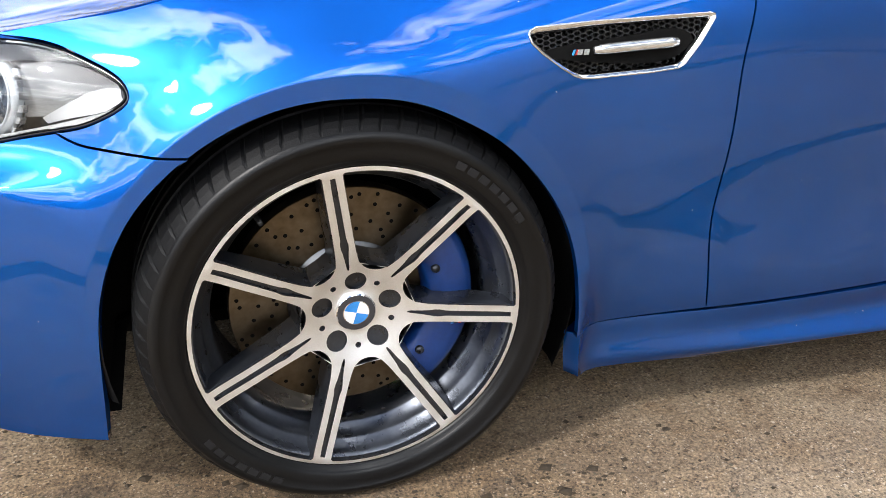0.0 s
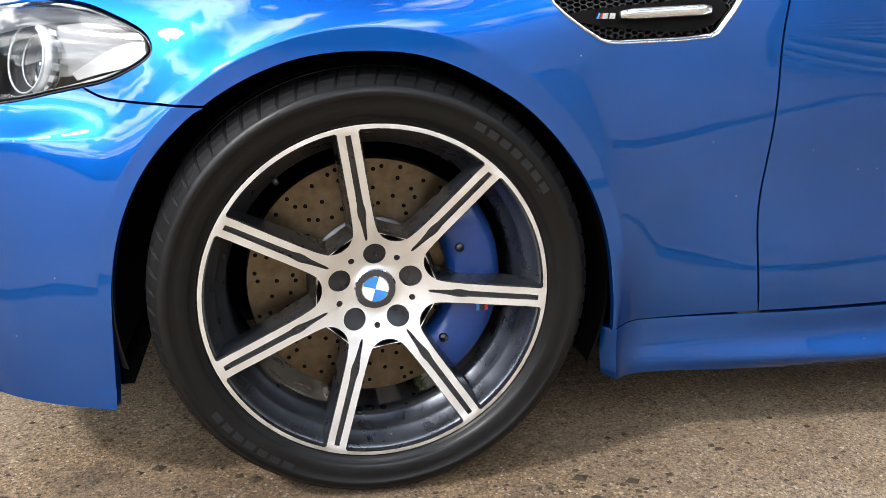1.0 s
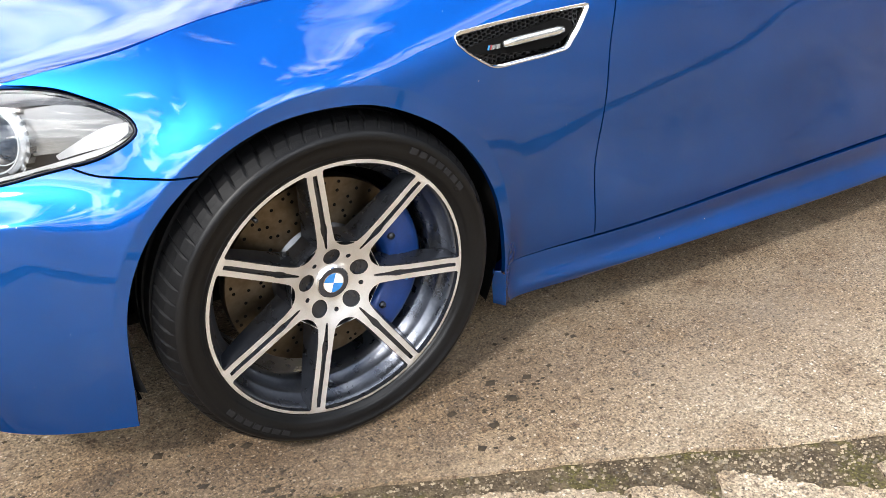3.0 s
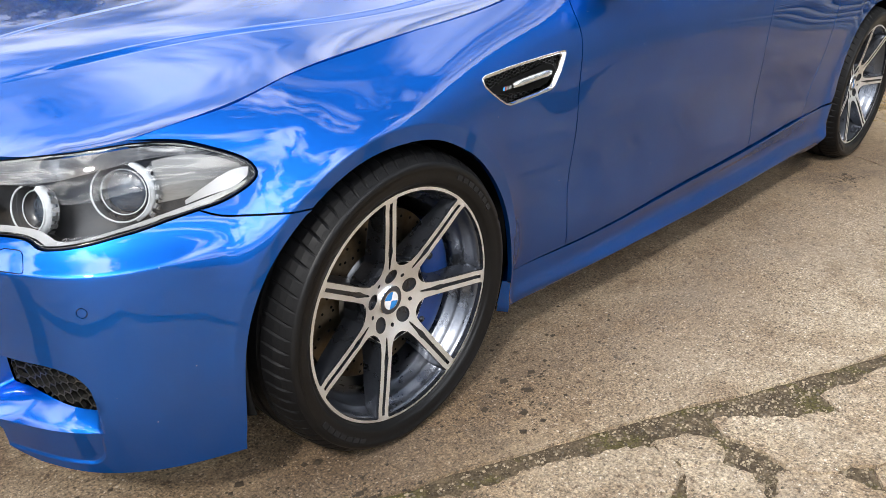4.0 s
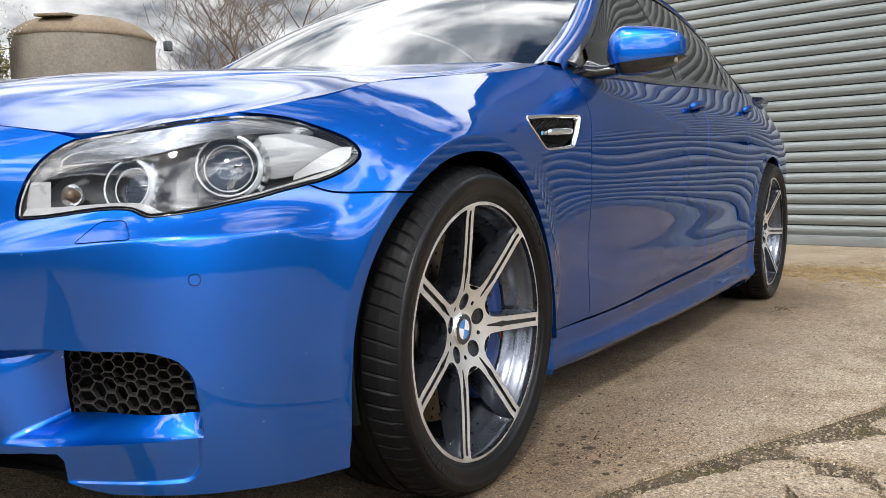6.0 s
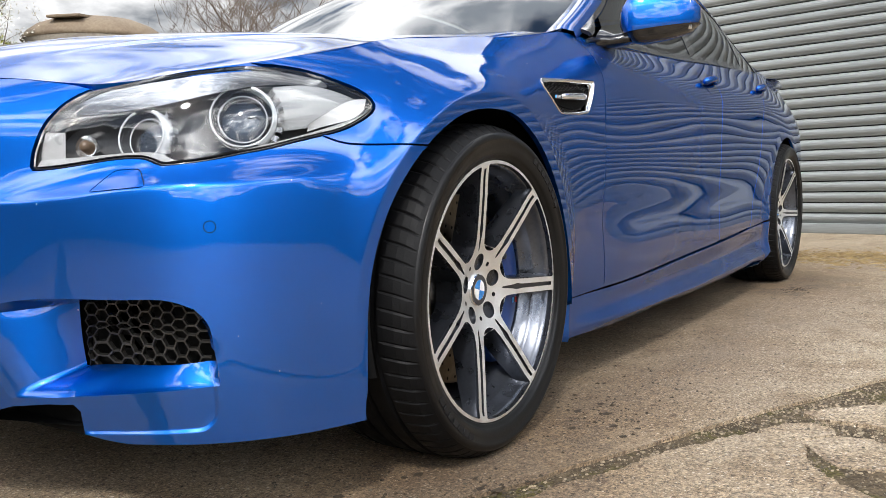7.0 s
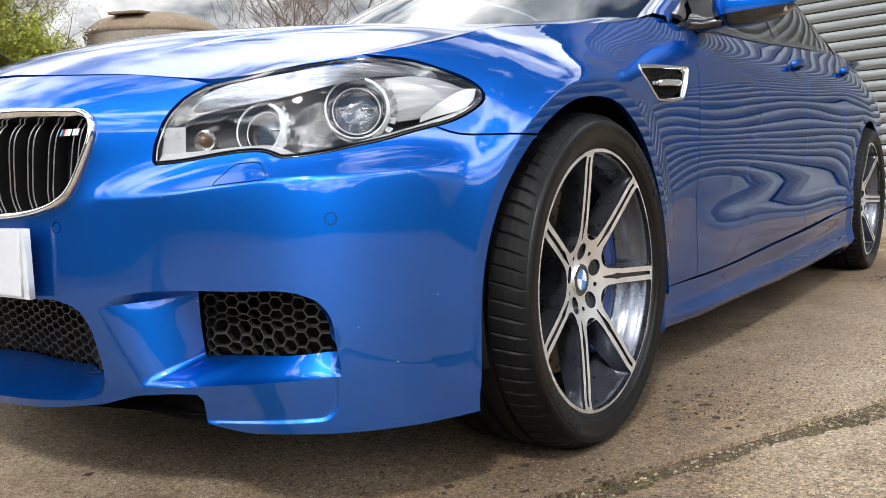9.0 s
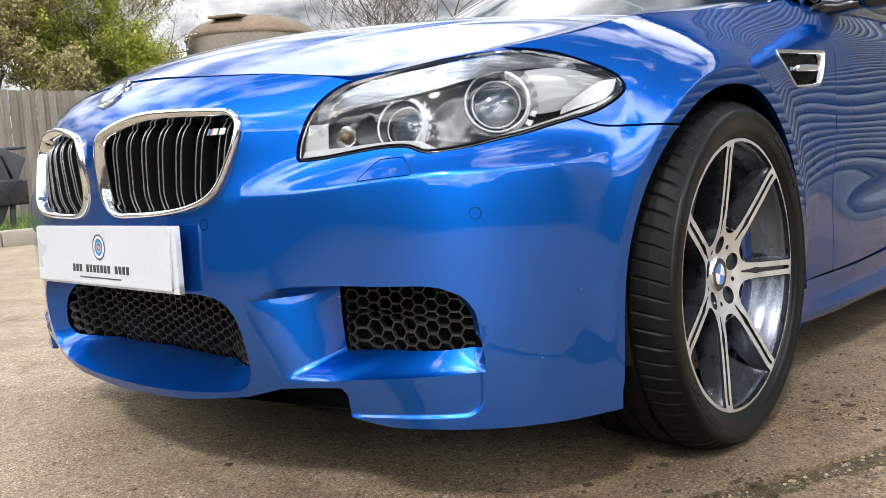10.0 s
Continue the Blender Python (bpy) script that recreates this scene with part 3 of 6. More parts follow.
def calmed(k):
    """The offset of an upper level, with the sum of offset and shelf made smooth along the run."""
    t = np.arange(RUN[0], RUN[-1], .02)
    total = eased(Spline(t, OFFSETS[k](t) - folded(t, LEVELS[k])), .10)
    return Spline(t, total(t) + folded(t, LEVELS[k]))


OFFSETS = OFFSETS[:4] + [calmed(k) for k in range(4, len(LEVELS))]
EDGES = Spline(LEVELS, np.eye(len(LEVELS)))


def skin(s, z, lift=0.0):
    """Places on the skin's left half, for the run s along the plan line and the height z: rows of x, y, z."""
    s, z = np.broadcast_arrays(np.asarray(s, float), np.asarray(z, float))
    p, t = LINE(s), LINE(s, True)
    t = t / np.linalg.norm(t, axis=-1, keepdims=True)
    weights = EDGES(z)
    o = sum(weights[..., k] * OFFSETS[k](s) for k in range(len(LEVELS)))
    o = o - folded(s, z)
    for xc, zc in ARCHES:
        r = np.hypot(p[..., 0] - xc, z - zc)
        o = o + (0.004 - o) * np.clip((0.475 - r) / 0.069, 0, 1) ** 2 * (z > 0.2)
    qa, qb = np.abs(s) - .793, .2255 + (np.abs(s) - .793) * .04 - z
    d = np.hypot(np.maximum(qa, 0), np.maximum(qb, 0)) - .035 + np.minimum(np.maximum(qa, qb), 0)
    o = o - .0045 * ease(-d / .009) * ease((np.abs(s) - .56) / .05) * ease((.350 - z) / .04)
    o = o + lift
    return np.stack([p[..., 0] - t[..., 1] * o, -(p[..., 1] + t[..., 0] * o), z], -1)


def run_of(x):
    """The run along the plan line at which the car's left flank lies at x."""
    s = np.linspace(1.0, 5.2, 4000)
    return np.interp(x, LINE(s)[:, 0], s)


def recessed(depth):
    """The skin moved inwards by a depth that changes along the run."""
    def surf(s, z):
        n = facing(skin, s, z)
        return skin(s, z) - n * OUT * np.asarray(depth(s))[..., None]
    return surf


OUT = 1.0 if facing(skin, np.array([2.5]), np.array([0.6]))[0, 1] < 0 else -1.0


def sz(*pts):
    return list(pts)


car = thing("car", "metallic blue sports saloon with machined silver wheels parked on old concrete", "car")

# outlines on the skin: run along the plan line, height
LAMP_TOP = [(.514, .612), (.514, .633), (.519, .652), (.527, .674), (.542, .697), (.565, .718), (.600, .735), (.640, .742), (.684, .749), (.731, .756), (.808, .762), (.880, .767), (.943, .772)]
LAMP_TIP = [(.998, .771), (1.047, .765), (1.092, .752), (1.138, .735), (1.162, .716), (1.165, .705), (1.150, .688), (1.128, .676), (1.088, .660), (1.050, .6515)]
LAMP_LOW = [(.994, .640), (.945, .630), (.895, .623), (.848, .616), (.803, .611), (.762, .608), (.740, .609), (.718, .617), (.698, .620), (.633, .617), (.591, .612), (.547, .608), (.519, .607)]
SEAM = [(1.080, .640), (1.122, .635), (1.183, .6345)]
SILL = Spline([.3, .7, 1.1, 1.4, 2.06, 2.5], [.250, .254, .262, .273, .298, .320])


def arch(xc, zc, r, start, stop, n=40):
    a = np.radians(np.linspace(start, stop, n))
    return [(run_of(xc + r * math.cos(q)), zc + r * math.sin(q)) for q in a]


ARCH_XZ = [(-.400, .164), (-.395, .225), (-.391, .310), (-.383, .390), (-.363, .465), (-.322, .545), (-.262, .612), (-.183, .666), (-.100, .697), (-.010, .706), (.076, .697), (.151, .667), (.222, .624), (.289, .559), (.337, .490), (.368, .415), (.382, .345), (.388, .290), (.389, .250)]
FRONT_ARCH = [(run_of(x), z) for x, z in smooth_line(ARCH_XZ, 90)]
ARCH_TOP = max(range(90), key=lambda i: FRONT_ARCH[i][1])
ARCH_CUT = min(range(ARCH_TOP), key=lambda i: abs(FRONT_ARCH[i][1] - .6345))
LEAD = [(0, .789), (.152, .782), (.258, .774), (.340, .769), (.405, .765), (.459, .761), (.523, .752), (.570, .744), (.600, .736)]
HOODLINE = [(.943, .773), (1.023, .790), (1.136, .808), (1.285, .840), (1.467, .866), (1.689, .892), (1.919, .921), (2.007, .938), (2.09, .952)]

front_half = (list(smooth_line(LEAD, 24)) + list(smooth_line(LAMP_TOP[:7], 24)[::-1]) + list(smooth_line(LAMP_LOW[::-1], 50)) + list(smooth_line([LAMP_TIP[-1]] + SEAM, 14))
              + FRONT_ARCH[:ARCH_CUT + 1][::-1]
              + [(.979, .165), (.898, .168), (.825, .170), (.751, .171), (.672, .170), (.632, .175), (.594, .183), (.590, .190), (.589, .222), (.580, .232), (.533, .231), (.461, .224), (.381, .203), (.22, .183), (0, .172)])
front_half = np.array(front_half)
bumper_line = np.vstack([front_half, front_half[1:-1][::-1] * (-1, 1)])

FOG_TOP = [(.405, .377), (.453, .394), (.510, .403), (.585, .405), (.695, .403), (.768, .398), (.798, .386)]
FOG_SIDE = [(.798, .386), (.817, .363), (.825, .318), (.830, .285), (.830, .264)]
FOG_LEDGE = [(.830, .264), (.722, .257), (.632, .250), (.535, .244), (.459, .240)]
FOG_INNER = [(.459, .240), (.430, .300), (.405, .377)]
NET_TOP = [(.548, .388), (.62, .397), (.695, .397), (.762, .392), (.793, .380)]
NET_SIDE = [(.793, .380), (.811, .357), (.819, .318), (.822, .300)]
NET_LOW = [(.822, .300), (.72, .288), (.63, .282), (.552, .272)]
NET_INNER = [(.552, .272), (.549, .33), (.548, .388)]


def four(*sides):
    return np.vstack([smooth_line(p, n + 1)[:-1] for p, n in zip(sides, (30, 14, 24, 14))])


fog_hole, fog_net = four(FOG_TOP, FOG_SIDE, FOG_LEDGE, FOG_INNER), four(NET_TOP, NET_SIDE, NET_LOW, NET_INNER)
intake_half = np.array([(0, .390), (.10, .390), (.229, .388), (.331, .384), (.366, .370), (.387, .343), (.398, .303), (.401, .257), (.389, .229), (.366, .217), (.302, .207), (.162, .197), (0, .193)])
net_half = np.array([(0, .381), (.10, .381), (.22, .379), (.31, .375), (.342, .362), (.362, .340), (.376, .303), (.380, .262), (.368, .243), (.34, .234), (.28, .222), (.15, .213), (0, .210)])


def whole(half, n=60):
    h = smooth_line(half, n)
    return np.vstack([h, h[1:-1][::-1] * (-1, 1)])


intake, intake_net = whole(intake_half), whole(net_half)
KIDNEY = rounded([(.030, .655), (.037, .678), (.075, .696), (.140, .709), (.251, .712), (.357, .706), (.394, .698), (.408, .682), (.407, .649), (.388, .602), (.363, .561), (.317, .538), (.244, .527), (.118, .523), (.064, .530), (.036, .555), (.028, .605)], 96)


def soft_corners(pts, cut, n=6):
    """A polygon whose corners are rounded off from the distance cut."""
    pts, out = np.array(pts, float), []
    for a, b, c in zip(np.roll(pts, 1, 0), pts, np.roll(pts, -1, 0)):
        p, q = b + (a - b) / np.linalg.norm(a - b) * cut, b + (c - b) / np.linalg.norm(c - b) * cut
        out += [p * (1 - u) ** 2 + b * 2 * u * (1 - u) + q * u * u for u in np.linspace(0, 1, n)]
    return np.array(out)


washer = soft_corners([(.6325, .5685), (.6635, .6025), (.7085, .6040), (.7325, .5745)], .0095)


def ring_of(s, z, r, n=24):
    a = np.linspace(0, 2 * math.pi, n, endpoint=False)
    return np.c_[s + r * np.cos(a), z + r * np.sin(a)]


SENSORS = [(.828, .511), (.328, .510)]
flipped = lambda loop: loop[::-1] * (-1, 1)
holes = [intake]
for lp in [fog_hole, KIDNEY, washer] + [ring_of(*c, .0098) for c in SENSORS]:
    holes += [lp, flipped(lp)]
fold_s = np.linspace(.42, 1.10, 60)
fold_z = FOLD_HEIGHT(np.clip(LINE(fold_s)[:, 0], -.82, -.25))
FOLDS = [np.c_[fold_s, fold_z + d] for d in (-.008, -.0035, 0, .0035, .008, .016)]
BANDS = [np.array([(run_of(ARCHES[0][0] + r * math.cos(a)), ARCHES[0][1] + r * math.sin(a)) for a in np.linspace(.15, math.pi - .05, 70)]) for r in (.398, .404, .410, .418)]
LIPS = []
for d in (0.0, .003, .006, .009):
    turn = np.linspace(0, math.pi / 2, 10)
    LIPS.append(np.array([(.828 - d, z) for z in np.linspace(.262, .228, 6)] + [(.793 + (.035 - d) * math.cos(a), .2255 - (.035 - d) * math.sin(a)) for a in turn[1:]] + [(q, .1905 + d + (q - .793) * .04) for q in np.linspace(.78, .60, 16)]))
FOLDS += LIPS
bumper = part("front_bumper", sheet(skin, dense(inset(bumper_line, .0018), .02), holes, .02, .014, OUT, lines=FOLDS + BANDS + [flipped(q) for q in FOLDS + BANDS]).mesh("front_bumper", PAINT), car)

# ducts and nets of the lower openings
fog_depth = lambda s: np.interp(np.abs(s), [.45, .54, .83], [.088, .084, .018])
net_depth = lambda s: np.interp(np.abs(s), [0, .25, .385], [.128, .108, .032])


def duct(outer, inner, depth, soft=None, rows=12):
    """The walls of an opening, from its edge on the skin back to a recessed net. soft: how gently each point turns in."""
    bend = np.full(len(outer), .85) if soft is None else soft
    n = facing(skin, outer[:, 0], outer[:, 1]) * OUT
    out = []
    for k in range(rows + 1):
        u = k / rows
        q = outer * (1 - u) + inner * u
        d = depth(inner[:, 0]) * u ** bend
        p = skin(q[:, 0], q[:, 1]) - facing(skin, q[:, 0], q[:, 1]) * OUT * d[:, None]
        out.append(np.vstack([p, p[:1]]))
    return loft(out)


def honeycomb(loop, depth, wide, high, bar=0.0026, thick=0.010):
    """Six-sided cells clipped to an outline on the recessed skin."""
    surf = recessed(depth)
    lo, hi = loop.min(0), loop.max(0)
    out, seen = Shape(), set()
    ends = []
    for i in range(int((hi[0] - lo[0]) / (0.75 * wide)) + 3):
        for j in range(int((hi[1] - lo[1]) / high) + 3):
            c = np.array((lo[0] + (i - 1) * 0.75 * wide, lo[1] + (j - 1 + 0.5 * (i % 2)) * high))
            hexa = [c + (0.5 * wide * u, 0.5 * high * v) for u, v in ((1, 0), (.5, 1), (-.5, 1), (-1, 0), (-.5, -1), (.5, -1))]
            for a, b in zip(hexa, hexa[1:] + hexa[:1]):
                key = tuple(np.round((a + b) / 2, 4))
                if key not in seen:
                    seen.add(key)
                    ends.append((a, b))
    ends = np.array(ends)
    ends = ends[within(ends.mean(1), loop)]
    for a, b in ends:
        t = (b - a) / np.linalg.norm(b - a)
        side = np.array((-t[1], t[0])) * bar / 2
        a, b = a - t * bar * 0.4, b + t * bar * 0.4
        q = np.array([a - side, b - side, b + side, a + side])
        p = surf(q[:, 0], q[:, 1])
        n = facing(skin, q[:, 0], q[:, 1]) * OUT
        out.add(np.vstack([p, p - n * thick]), [(0, 1, 2, 3), (0, 4, 5, 1), (1, 5, 6, 2), (2, 6, 7, 3), (3, 7, 4, 0)])
    return out


gentle = np.r_[np.linspace(1.9, .75, 12), np.full(18 + 14, .75), np.full(14, .75), np.linspace(.75, 1.9, 10), np.full(14, 2.0)]
both_sides("brake_duct", duct(fog_hole, fog_net, fog_depth, gentle), PAINT, car, normals=False)
fog = both_sides("duct_mesh", honeycomb(inset(fog_net, .001), lambda s: fog_depth(s) + .003, .0315, .0208), NET, car, "black honeycomb mesh", False, False)
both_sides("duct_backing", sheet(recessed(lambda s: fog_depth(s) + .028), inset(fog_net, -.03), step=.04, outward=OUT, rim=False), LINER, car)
part("intake_duct", duct(intake, intake_net, net_depth).mesh("intake_duct", PAINT, normals=False), car)
part("intake_mesh", honeycomb(inset(intake_net, .001), lambda s: net_depth(s) + .003, .034, .0245).mesh("intake_mesh", NET, False, False), car, "black honeycomb mesh")
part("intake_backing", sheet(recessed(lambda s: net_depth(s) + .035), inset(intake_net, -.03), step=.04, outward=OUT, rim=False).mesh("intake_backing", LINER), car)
for lp, nm in [(washer, "washer_cover")] + [(ring_of(*c, .0098), "parking_sensor") for c in SENSORS]:
    both_sides(nm, sheet(skin, inset(lp, .0015), step=.01, back=.008, outward=OUT), PAINT, car)
    both_sides("seal", sheet(recessed(lambda s: .006 + 0 * s), inset(lp, -.002), step=.01, rim=False, outward=OUT), BLACK, car)

# kidney grilles
def band(loops):
    return loft([np.vstack([p, p[:1]]) for p in loops])


def on_skin(loop, lift):
    n = facing(skin, loop[:, 0], loop[:, 1]) * OUT
    return skin(loop[:, 0], loop[:, 1]) + n * lift


SLATEDGE = mat("slat_edge", (0.16, 0.163, 0.167), 0.25, 0.4)
kidneys = []
for hand in (1, -1):
    grille = part("kidney_grille", band([on_skin(inset(KIDNEY, d), h) for d, h in ((-.0005, -.012), (.0, .004), (.003, .011), (.008, .012), (.0115, .008), (.014, -.012), (.017, -.05))]).mesh("kidney_grille", CHROME, normals=False) if hand > 0 else
                  band([on_skin(inset(KIDNEY, d), h) for d, h in ((-.0005, -.012), (.0, .004), (.003, .011), (.008, .012), (.0115, .008), (.014, -.012), (.017, -.05))]).mirrored().mesh("kidney_grille", CHROME, normals=False), car, "chrome-framed kidney grille with black slats")
    kidneys.append(grille)
    lp = inset(KIDNEY, .004)
    back = sheet(recessed(lambda s: .062 + 0 * s), lp, step=.04, outward=OUT, rim=False)
    part("backing", (back if hand > 0 else back.mirrored()).mesh("backing", LINER), grille)
    for i in range(7):
        for twin in (-.0062, .0062):
            s0 = .072 + .0485 * i + twin
            zz = np.linspace(.50, .74, 240)
            ins = within(np.c_[np.full(240, s0), zz], inset(KIDNEY, .012))
            if ins.sum() < 6:
                continue
            za, zb = zz[ins].min(), zz[ins].max()
            z = np.linspace(za, zb, 14)
            s = s0 + .010 * ((z - .62) / .08)
            lean = .016 * (np.clip(z - .655, 0, 1) / .05) ** 2 + .016 * (np.clip(.58 - z, 0, 1) / .05) ** 2
            n = facing(skin, s, z) * OUT
            p = skin(s, z) - n * (.010 + lean)[:, None]
            side = np.array((0, -.0013, 0))
            blade = loft([p + side - n * .03, p + side, p + side * .2 + n * .002, p - side * .2 + n * .002, p - side, p - side - n * .03])
            blade.m = [1 if 1 <= k // 13 <= 3 else 0 for k in range(len(blade.f))]
            part("slat", (blade if hand > 0 else blade.mirrored()).mesh("slat", [LINER, SLATEDGE], normals=False), grille)


def bar_on(surf, s0, s1, z0, z1, lift, skew=0.0, slot=0, thick=.003):
    """A small raised bar lying on a surface."""
    q = np.array([(s0, z0), (s1, z0), (s1 + skew, z1), (s0 + skew, z1)])
    n = facing(skin, q[:, 0], q[:, 1]) * OUT
    p = surf(q[:, 0], q[:, 1]) + n * lift
    return Shape().add(np.vstack([p + n * thick, p]), [(0, 1, 2, 3), (0, 4, 5, 1), (1, 5, 6, 2), (2, 6, 7, 3), (3, 7, 4, 0)], None, slot)


def sport_badge(s, z, unit, lift):
    """Three slanted colour stripes and two silver blocks, with no letters."""
    b = Shape()
    for k, slot in enumerate((0, 1, 2)):
        b = merge(b, bar_on(skin, s + (.26 + k * .14) * unit, s + (.26 + k * .14 + .11) * unit, z, z + unit * .5, lift, unit * .2, slot))
    for a, c in ((.72, 1.25), (1.40, 1.95)):
        b = merge(b, bar_on(skin, s + a * unit, s + c * unit, z, z + unit * .5, lift, unit * .12, 3))
    return b


BADGE = [PALEBLUE, INK, RED, SILVER]
part("badge", sport_badge(.336, .662, .021, -.002).mesh("badge", BADGE, False, False), kidneys[0], "small badge with colour stripes and silver blocks")


def roundel(name, centre, out, up, r, parent, ring=INK):
    """A round emblem: dark ring, quarters in blue and white, thin bright edge."""
    out, up = Vector(out).normalized(), Vector(up).normalized()
    right = up.cross(out).normalized()
    up = out.cross(right)
    c = Vector(centre)
    s = Shape()

    def at(rad, a, h):
        return c + (right * math.cos(a) + up * math.sin(a)) * rad + out * h
    n = 48
    for r0, h0, r1, h1, slot in ((r, -.003, r, .0025, 3), (r, .0025, r * .95, .004, 3), (r * .95, .004, r * .66, .0042, 2), (r * .66, .0042, r * .62, .0046, 3)):
        s.add([at(r0, 2 * math.pi * k / n, h0) for k in range(n)] + [at(r1, 2 * math.pi * k / n, h1) for k in range(n)],
              [(k, (k + 1) % n, n + (k + 1) % n, n + k) for k in range(n)], None, slot)
    for q in range(4):
        a = [q * math.pi / 2 + math.pi / 2 * k / 10 for k in range(11)]
        s.add([at(0, 0, .0046)] + [at(r * .62, k, .0046) for k in a], [(0, k + 1, k + 2) for k in range(10)], None, (0 if q % 2 else 1))
    return part(name, s.mesh(name, [ROUND_BLUE, ROUND_WHITE, ring, CHROME], normals=False, smooth=False), parent, "round emblem with blue and white quarters")


n0 = np.array((-.66, 0, .75))
roundel("nose_emblem", skin(np.array([0.0]), np.array([.766]))[0] + n0 * .001, n0, (0, 0, 1), .040, car)

# number plate with the dealer's mark as plain bars
def plate_plane(s, z):
    """The flat plate's face, across the nose."""
    s, z = np.broadcast_arrays(np.asarray(s, float), np.asarray(z, float))
    return np.stack([s * 0 - .8530 + (z - .45) * .02, -s, z], -1)


plate_line = np.array([(-.266, .397), (.280, .397), (.280, .508), (-.266, .508)])
plate = part("number_plate", sheet(plate_plane, dense(plate_line, .03), step=.08, back=.004, outward=1.0).mesh("number_plate", PLATE), car, "white show plate with a round mark and a line of dark blocks")
part("plate_holder", sheet(plate_plane, dense(np.array([(-.272, .392), (.297, .392), (.294, .511), (-.272, .511)]), .03), step=.08, back=.010, outward=1.0, lift=-.0045).mesh("plate_holder", PLATE), plate)
marks = Shape()
for k, (wd, at0) in enumerate([(3, 0), (7, 4), (4, 12)]):
    for i in range(wd):
        s0 = -.100 + (at0 + i) * .0148
        marks = merge(marks, bar_on(plate_plane, s0, s0 + .0096, .4200, .4350, .0001, 0, 0, .0008))
marks = merge(marks, bar_on(plate_plane, -.070, .100, .4085, .4110, .0001, 0, 0, .0008))
part("lettering", marks.mesh("lettering", INK, False, False), plate, "row of small dark blocks")
for r0, r1, m in ((.0255, .0215, INK), (.017, .0105, ROUND_BLUE), (.0215, .017, WHITE), (.0080, .0045, INK)):
    a, b = ring_of(.018, .470, r0, 32), ring_of(.018, .470, r1, 32)
    part("mark", band([plate_plane(*a.T) - (.0006, 0, 0), plate_plane(*b.T) - (.0006, 0, 0)]).mesh("mark", m, normals=False), plate)

# hood: a smooth height field between the seams and the crown
seam_pts = skin(*np.array(list(smooth_line(LEAD, 16)) + list(smooth_line(LAMP_TOP[6:], 12)) + list(smooth_line(HOODLINE, 24))[1:]).T)
HOOD_PINS = np.array([(x, -y, z) for x, y, z in seam_pts] + [(-.70, 0, .825), (-.55, 0, .862), (-.35, 0, .893), (-.1, 0, .925), (.2, 0, .957), (.45, 0, .982), (.70, 0, 1.005), (0, .45, .912), (.55, .5, .972), (.68, .72, .970), (.8, .4, 1.0)])


def plate_spline(pins):
    """Thin-plate surface through places (x, w, z), the same on both hands."""
    p = np.array([q for q in pins] + [(x, -w, z) for x, w, z in pins if abs(w) > 1e-6])
    d = np.linalg.norm(p[:, None, :2] - p[None, :, :2], axis=2)
    kern = lambda r: np.where(r > 1e-9, r * r * np.log(np.maximum(r, 1e-9)), 0)
    n = len(p)
    a = np.zeros((n + 3, n + 3))
    a[:n, :n] = kern(d) + np.eye(n) * 4e-4
    a[:n, n:] = np.c_[np.ones(n), p[:, :2]]
    a[n:, :n] = a[:n, n:].T
    c = np.linalg.solve(a, np.r_[p[:, 2], 0, 0, 0])

    def height(x, w):
        x, w = np.broadcast_arrays(np.asarray(x, float), np.asarray(w, float))
        r = np.sqrt((x[..., None] - p[:, 0]) ** 2 + (w[..., None] - p[:, 1]) ** 2)
        return kern(r) @ c[:n] + c[n] + c[n + 1] * x + c[n + 2] * w
    return height


def powers(x, w):
    x, w = np.broadcast_arrays(np.asarray(x, float), np.asarray(w, float))
    return np.stack([x ** i * w ** (2 * j) for i in range(6) for j in range(4) if i + j < 7], -1)


hood_terms = powers(HOOD_PINS[:, 0], HOOD_PINS[:, 1])
hood_terms = np.linalg.lstsq(np.vstack([hood_terms, 1e-3 * np.eye(hood_terms.shape[1])]), np.r_[HOOD_PINS[:, 2], np.zeros(hood_terms.shape[1])], rcond=None)[0]
side_seam = skin(*np.array(list(smooth_line(LAMP_TOP[6:], 12))[:-1] + list(smooth_line(HOODLINE, 24))).T)
seam_gap = side_seam[:, 2] - powers(side_seam[:, 0], side_seam[:, 1]) @ hood_terms
seam_gap = np.convolve(np.pad(seam_gap, 3, "edge"), np.array((1, 2, 3, 4, 3, 2, 1)) / 16, "valid")
OUTER_CREASE = Spline([-.75, -.56, -.45, -.28, -.10, .07, .20, .41, .75], [.335, .402, .445, .498, .553, .603, .630, .657, .69])


def hood_surf(x, w):
    side = np.abs(w)
    z = powers(x, w) @ hood_terms + .0055 * (ease((OUTER_CREASE(x) + .008 - side) / .028) - .5) * ease((x + .66) / .30) * ease((.80 - side) / .14)
    z = z + .0022 * ease((.236 - side) / .02) * ease((x + .62) / .25)
    inward = np.interp(x, side_seam[:, 0], -side_seam[:, 1]) - side
    z = z + np.interp(x, side_seam[:, 0], seam_gap) * (1 - ease(inward / .14)) * ease((x + .64) / .10)
    return np.stack([x, -np.asarray(w, float), z], -1)


